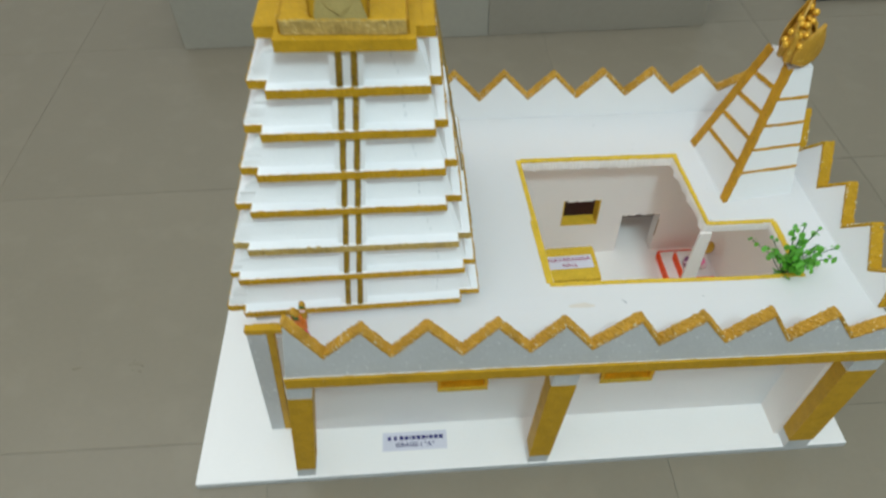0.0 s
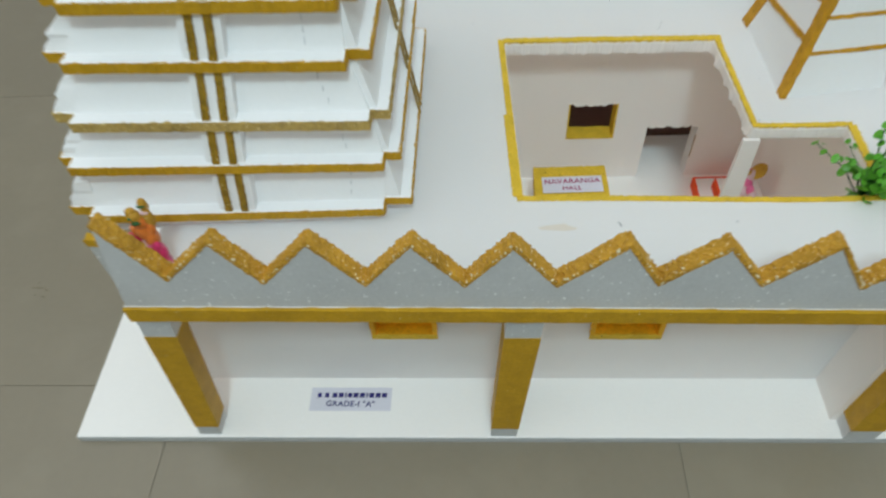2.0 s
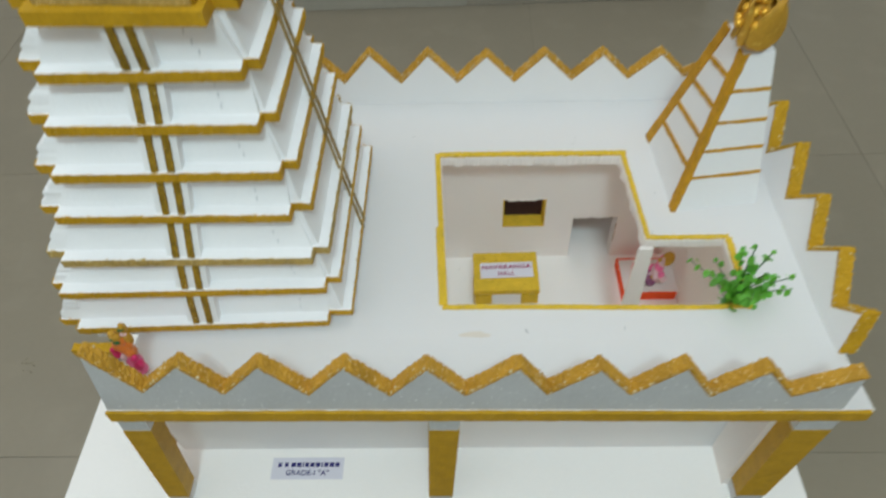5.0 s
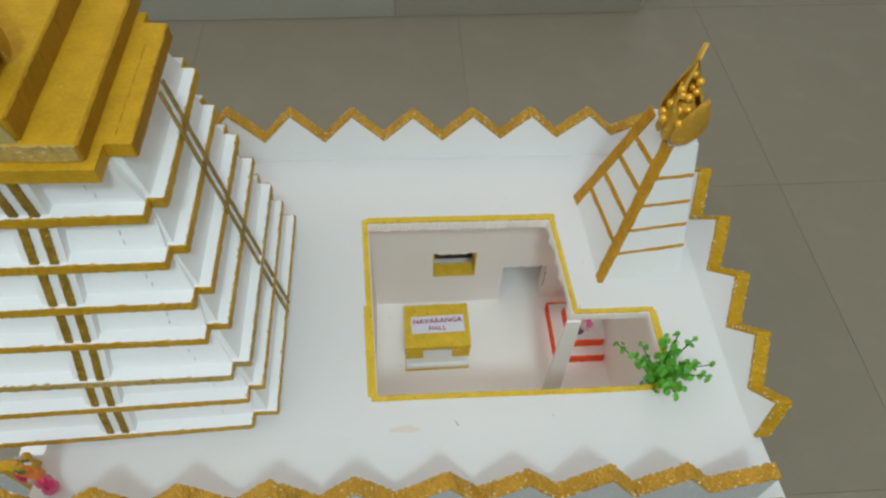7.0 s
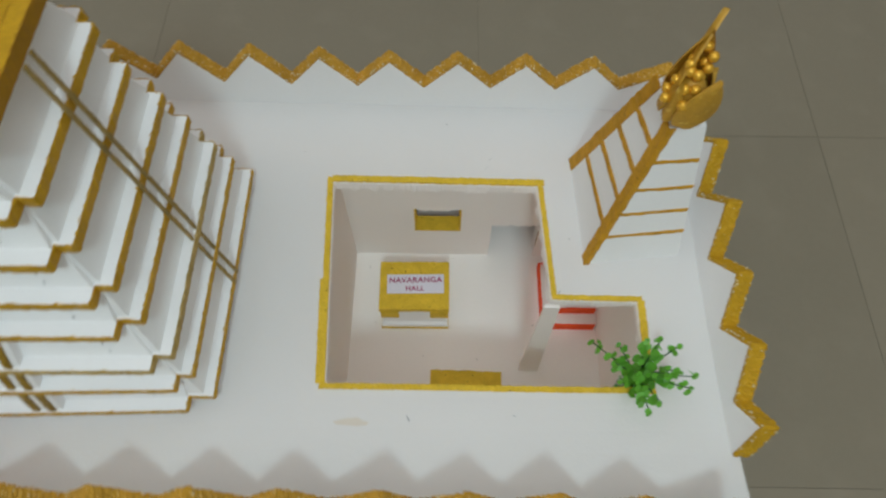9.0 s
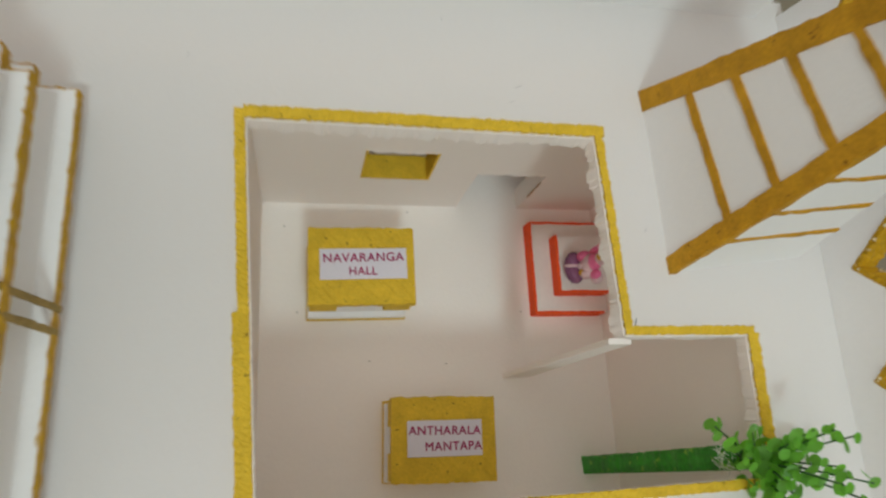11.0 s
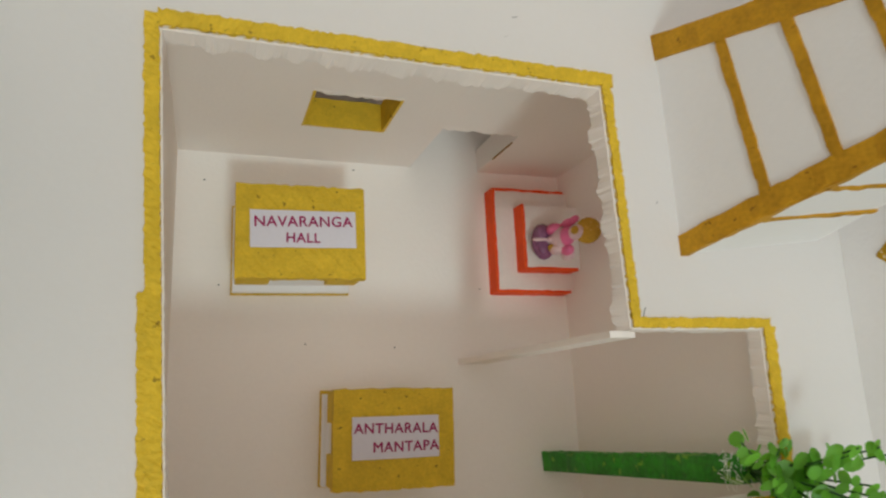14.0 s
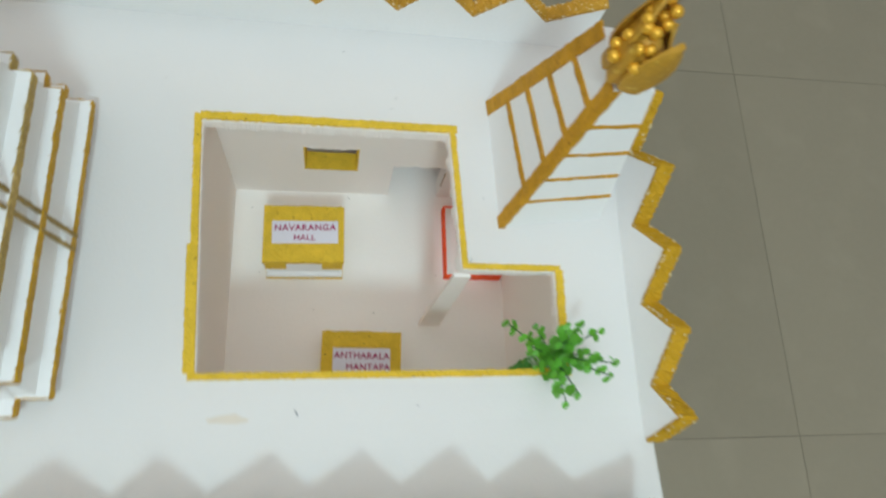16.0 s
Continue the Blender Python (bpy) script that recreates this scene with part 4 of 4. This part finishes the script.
lump(bm, (0.8455, 0.3280, zs + 0.0530), 0.0060, 0.0018, 0.0030, 4, 10, 6, Matrix.Rotation(radians(-48), 4, "Y"))
whole("seated_statuette", bm, [PURPLE, PINK, WHITEPINK, GOLD, BROWN], "small seated pink and purple statuette with a gold halo", "statuette", warp=False, smooth=True)

# standing statuette behind the front parapet
bm = bmesh.new()
bx, by, bz = 0.2015, 0.0435, ROOF
for dx, dy, dz, sx, sy, sz, mi, tip in (
        (0.0010, -0.003, 0.008, 0.0078, 0.0080, 0.0080, 0, 0), (0.0035, -0.004, 0.018, 0.0058, 0.0060, 0.0110, 1, 10), (0.0000, -0.002, 0.022, 0.0085, 0.0070, 0.0120, 0, 0),
        (0.0035, -0.005, 0.028, 0.0045, 0.0040, 0.0085, 1, 14), (-0.0060, -0.003, 0.030, 0.0050, 0.0046, 0.0060, 3, 0), (-0.0125, -0.002, 0.034, 0.0046, 0.0048, 0.0070, 1, -14), (-0.0145, -0.002, 0.040, 0.0032, 0.0034, 0.0046, 1, -24),
        (0.0010, -0.001, 0.038, 0.0070, 0.0060, 0.0120, 2, 10), (-0.0025, -0.001, 0.046, 0.0078, 0.0064, 0.0120, 2, -6), (-0.0072, -0.003, 0.047, 0.0040, 0.0038, 0.0080, 2, -20), (0.0052, -0.002, 0.048, 0.0036, 0.0036, 0.0090, 2, 10),
        (-0.0015, -0.002, 0.058, 0.0072, 0.0060, 0.0085, 2, 0), (-0.0024, -0.003, 0.065, 0.0060, 0.0054, 0.0062, 4, -10), (-0.0040, -0.003, 0.0705, 0.0044, 0.0040, 0.0036, 4, -20), (-0.0010, -0.0078, 0.0610, 0.0040, 0.0020, 0.0022, 5, 0), (-0.0040, -0.0076, 0.0660, 0.0020, 0.0016, 0.0014, 5, 0),
        (0.0068, 0.000, 0.060, 0.0044, 0.0042, 0.0120, 4, 2), (0.0070, 0.001, 0.074, 0.0040, 0.0040, 0.0080, 4, 2), (0.0070, -0.0032, 0.0760, 0.0036, 0.0018, 0.0010, 5, 0), (0.0070, -0.0032, 0.0690, 0.0038, 0.0018, 0.0010, 3, 0)):
    lump(bm, (bx + dx, by + dy + 0.06 * dz, bz + dz), sx, sy, sz, mi, 12, 8, Matrix.Rotation(radians(tip), 4, "Y"))
whole("standing_statuette", bm, [PINK, HOTPINK, ORANGE, WHITEPINK, GOLD, STEM], "small pink and orange statuette with a gold crown", "statuette", smooth=True)


# ---- toy tree at the corner of the opening ----
tree = thing("toy_tree", (0.832, 0.144, 0.012), "toy tree with a green painted stick trunk and round plastic leaves", "toy plant")
part("trunk", ribbon(bmesh.new(), (0.828, 0.1215, 0.0122), (0.836, 0.1345, 0.262), (0.015, 0, 0), (0, 0.0165, 0), 0.0035, 0.0013, None, 4), GREENP, tree, "square stick painted green", smooth=True)
lr = random.Random(21)
CROWN = Vector((0.842, 0.142, 0.262))


def twig(bm, a, b, r):
    ribbon(bm, a, b, (r, 0, 0), (0, r, 0.0003), 0.006, 0.0002, 5)


def leaf(at, n, r):
    n = n.normalized()
    u = n.orthogonal().normalized()
    v = n.cross(u)
    bm = bmesh.new()
    rim = []
    c = bm.verts.new(at - n * r * 0.18)
    for k in range(9):
        a = 2 * math.pi * k / 9
        rim.append(bm.verts.new(at + (u * math.cos(a) * 1.25 + v * math.sin(a) * 0.85) * r))
    for k in range(9):
        bm.faces.new((c, rim[k], rim[(k + 1) % 9]))
    part("leaf", bm, LEAF, tree, smooth=True)


SPRIGS = [(154, 0.056, 0.054), (140, 0.034, 0.060), (175, 0.030, 0.056), (100, 0.018, 0.083), (60, 0.020, 0.084), (25, 0.032, 0.080), (-20, 0.044, 0.070), (-32, 0.047, 0.062), (-10, 0.030, 0.060), 
          (-85, 0.042, 0.074), (-100, 0.052, 0.076), (-150, 0.028, 0.050), (-45, 0.020, 0.078), (40, 0.018, 0.058), (-130, 0.018, 0.066), (-30, 0.026, 0.046)]
for deg, rad, rise in SPRIGS:
    a = radians(deg)
    mid = CROWN + Vector((math.cos(a) * rad * 0.42, math.sin(a) * rad * 0.42, rise * 0.62))
    tip = CROWN + Vector((math.cos(a) * rad, math.sin(a) * rad, rise))
    bm = bmesh.new()
    twig(bm, CROWN, mid, 0.0014)
    twig(bm, mid, tip, 0.0010)
    part("stem", bm, STEM, tree, "thin dark green stem")
    for k in range(9):
        t = 0.42 + 0.58 * k / 8
        base = CROWN.lerp(mid, t * 2) if t < 0.5 else mid.lerp(tip, t * 2 - 1)
        off = Vector((lr.uniform(-1, 1), lr.uniform(-1, 1), lr.uniform(-0.5, 0.8))).normalized() * 0.0050
        if k == 8:
            off *= 0.3
        leaf(base + off, Vector((off.x * 90, off.y * 90, 0.5)) + Vector((lr.uniform(-0.6, 0.6), lr.uniform(-0.6, 0.6), 0.3)), lr.uniform(0.0029, 0.0046) * (1.1 - 0.25 * k / 8))
for k in range(24):
    p = CROWN + Vector((lr.uniform(-0.016, 0.016), lr.uniform(-0.022, 0.010), lr.uniform(0.006, 0.044)))
    leaf(p, Vector((lr.uniform(-1, 1), lr.uniform(-1, 1), 0.7)), lr.uniform(0.0040, 0.0062))
bm = bmesh.new()
for k in range(60):
    a = lr.uniform(0, 6.28)
    root = CROWN + Vector((lr.uniform(-0.012, 0.002), lr.uniform(-0.009, 0.009), lr.uniform(-0.012, 0.002)))
    ribbon(bm, root, root + Vector((math.cos(a) * 0.006, math.sin(a) * 0.006, lr.uniform(-0.003, 0.006))), (0.00035, 0, 0), (0, 0.00035, 0), 0.003, 0.0002)
tagged(part("dried_glue", bm, FOAM, tree, "whitish threads of dried glue"), kind="stuff")

# ---- scuffs on the floor ----
SCUFF = material("floor_scuff", (0.215, 0.182, 0.118), 0.5, dark=0.8, scale=60, fine=300, bump=0.05)
sc = random.Random(5)
for x, y in ((-0.151, 0.214), (-0.147, 0.206), (-0.251, 0.215), (-0.155, 0.220)):
    bm = bmesh.new()
    for k in range(3):
        u, v = x + sc.uniform(-0.006, 0.006), y + sc.uniform(-0.004, 0.004)
        ribbon(bm, (u, v, -0.0004), (u + sc.uniform(-0.010, 0.010), v + sc.uniform(-0.004, 0.004), -0.0004), (0.0003, 0.0022, 0), (0, 0, 0.0006), 0.002, 0.0005)
    part("scuff", bm, SCUFF, floor, "faint scuff mark", False)

# ---- floor tiles ----
TILE_X = (-2.3, -1.76, -1.16, -0.56, 0.10, 0.70, 1.29, 1.89, 2.49, 3.1)
TILE_Y = (-2.336, -1.70, -1.11, -0.52, 0.066, 0.648, 1.228, 1.82, 2.464)
tile_mesh = bpy.data.meshes.new("tile")
bm = box(0.0, 1.0, 0.0, 1.0, -0.0028, 0.0)
bmesh.ops.recalc_face_normals(bm, faces=bm.faces)
bm.to_mesh(tile_mesh)
bm.free()
tile_mesh.materials.append(TILE)
for x, x2 in zip(TILE_X, TILE_X[1:]):
    for y, y2 in zip(TILE_Y, TILE_Y[1:]):
        ob = new("tile", tile_mesh)
        ob.location = (x + 0.0006, y + 0.0006, 0)
        ob.scale = (x2 - x - 0.0012, y2 - y - 0.0012, 1)
        ob.parent = floor
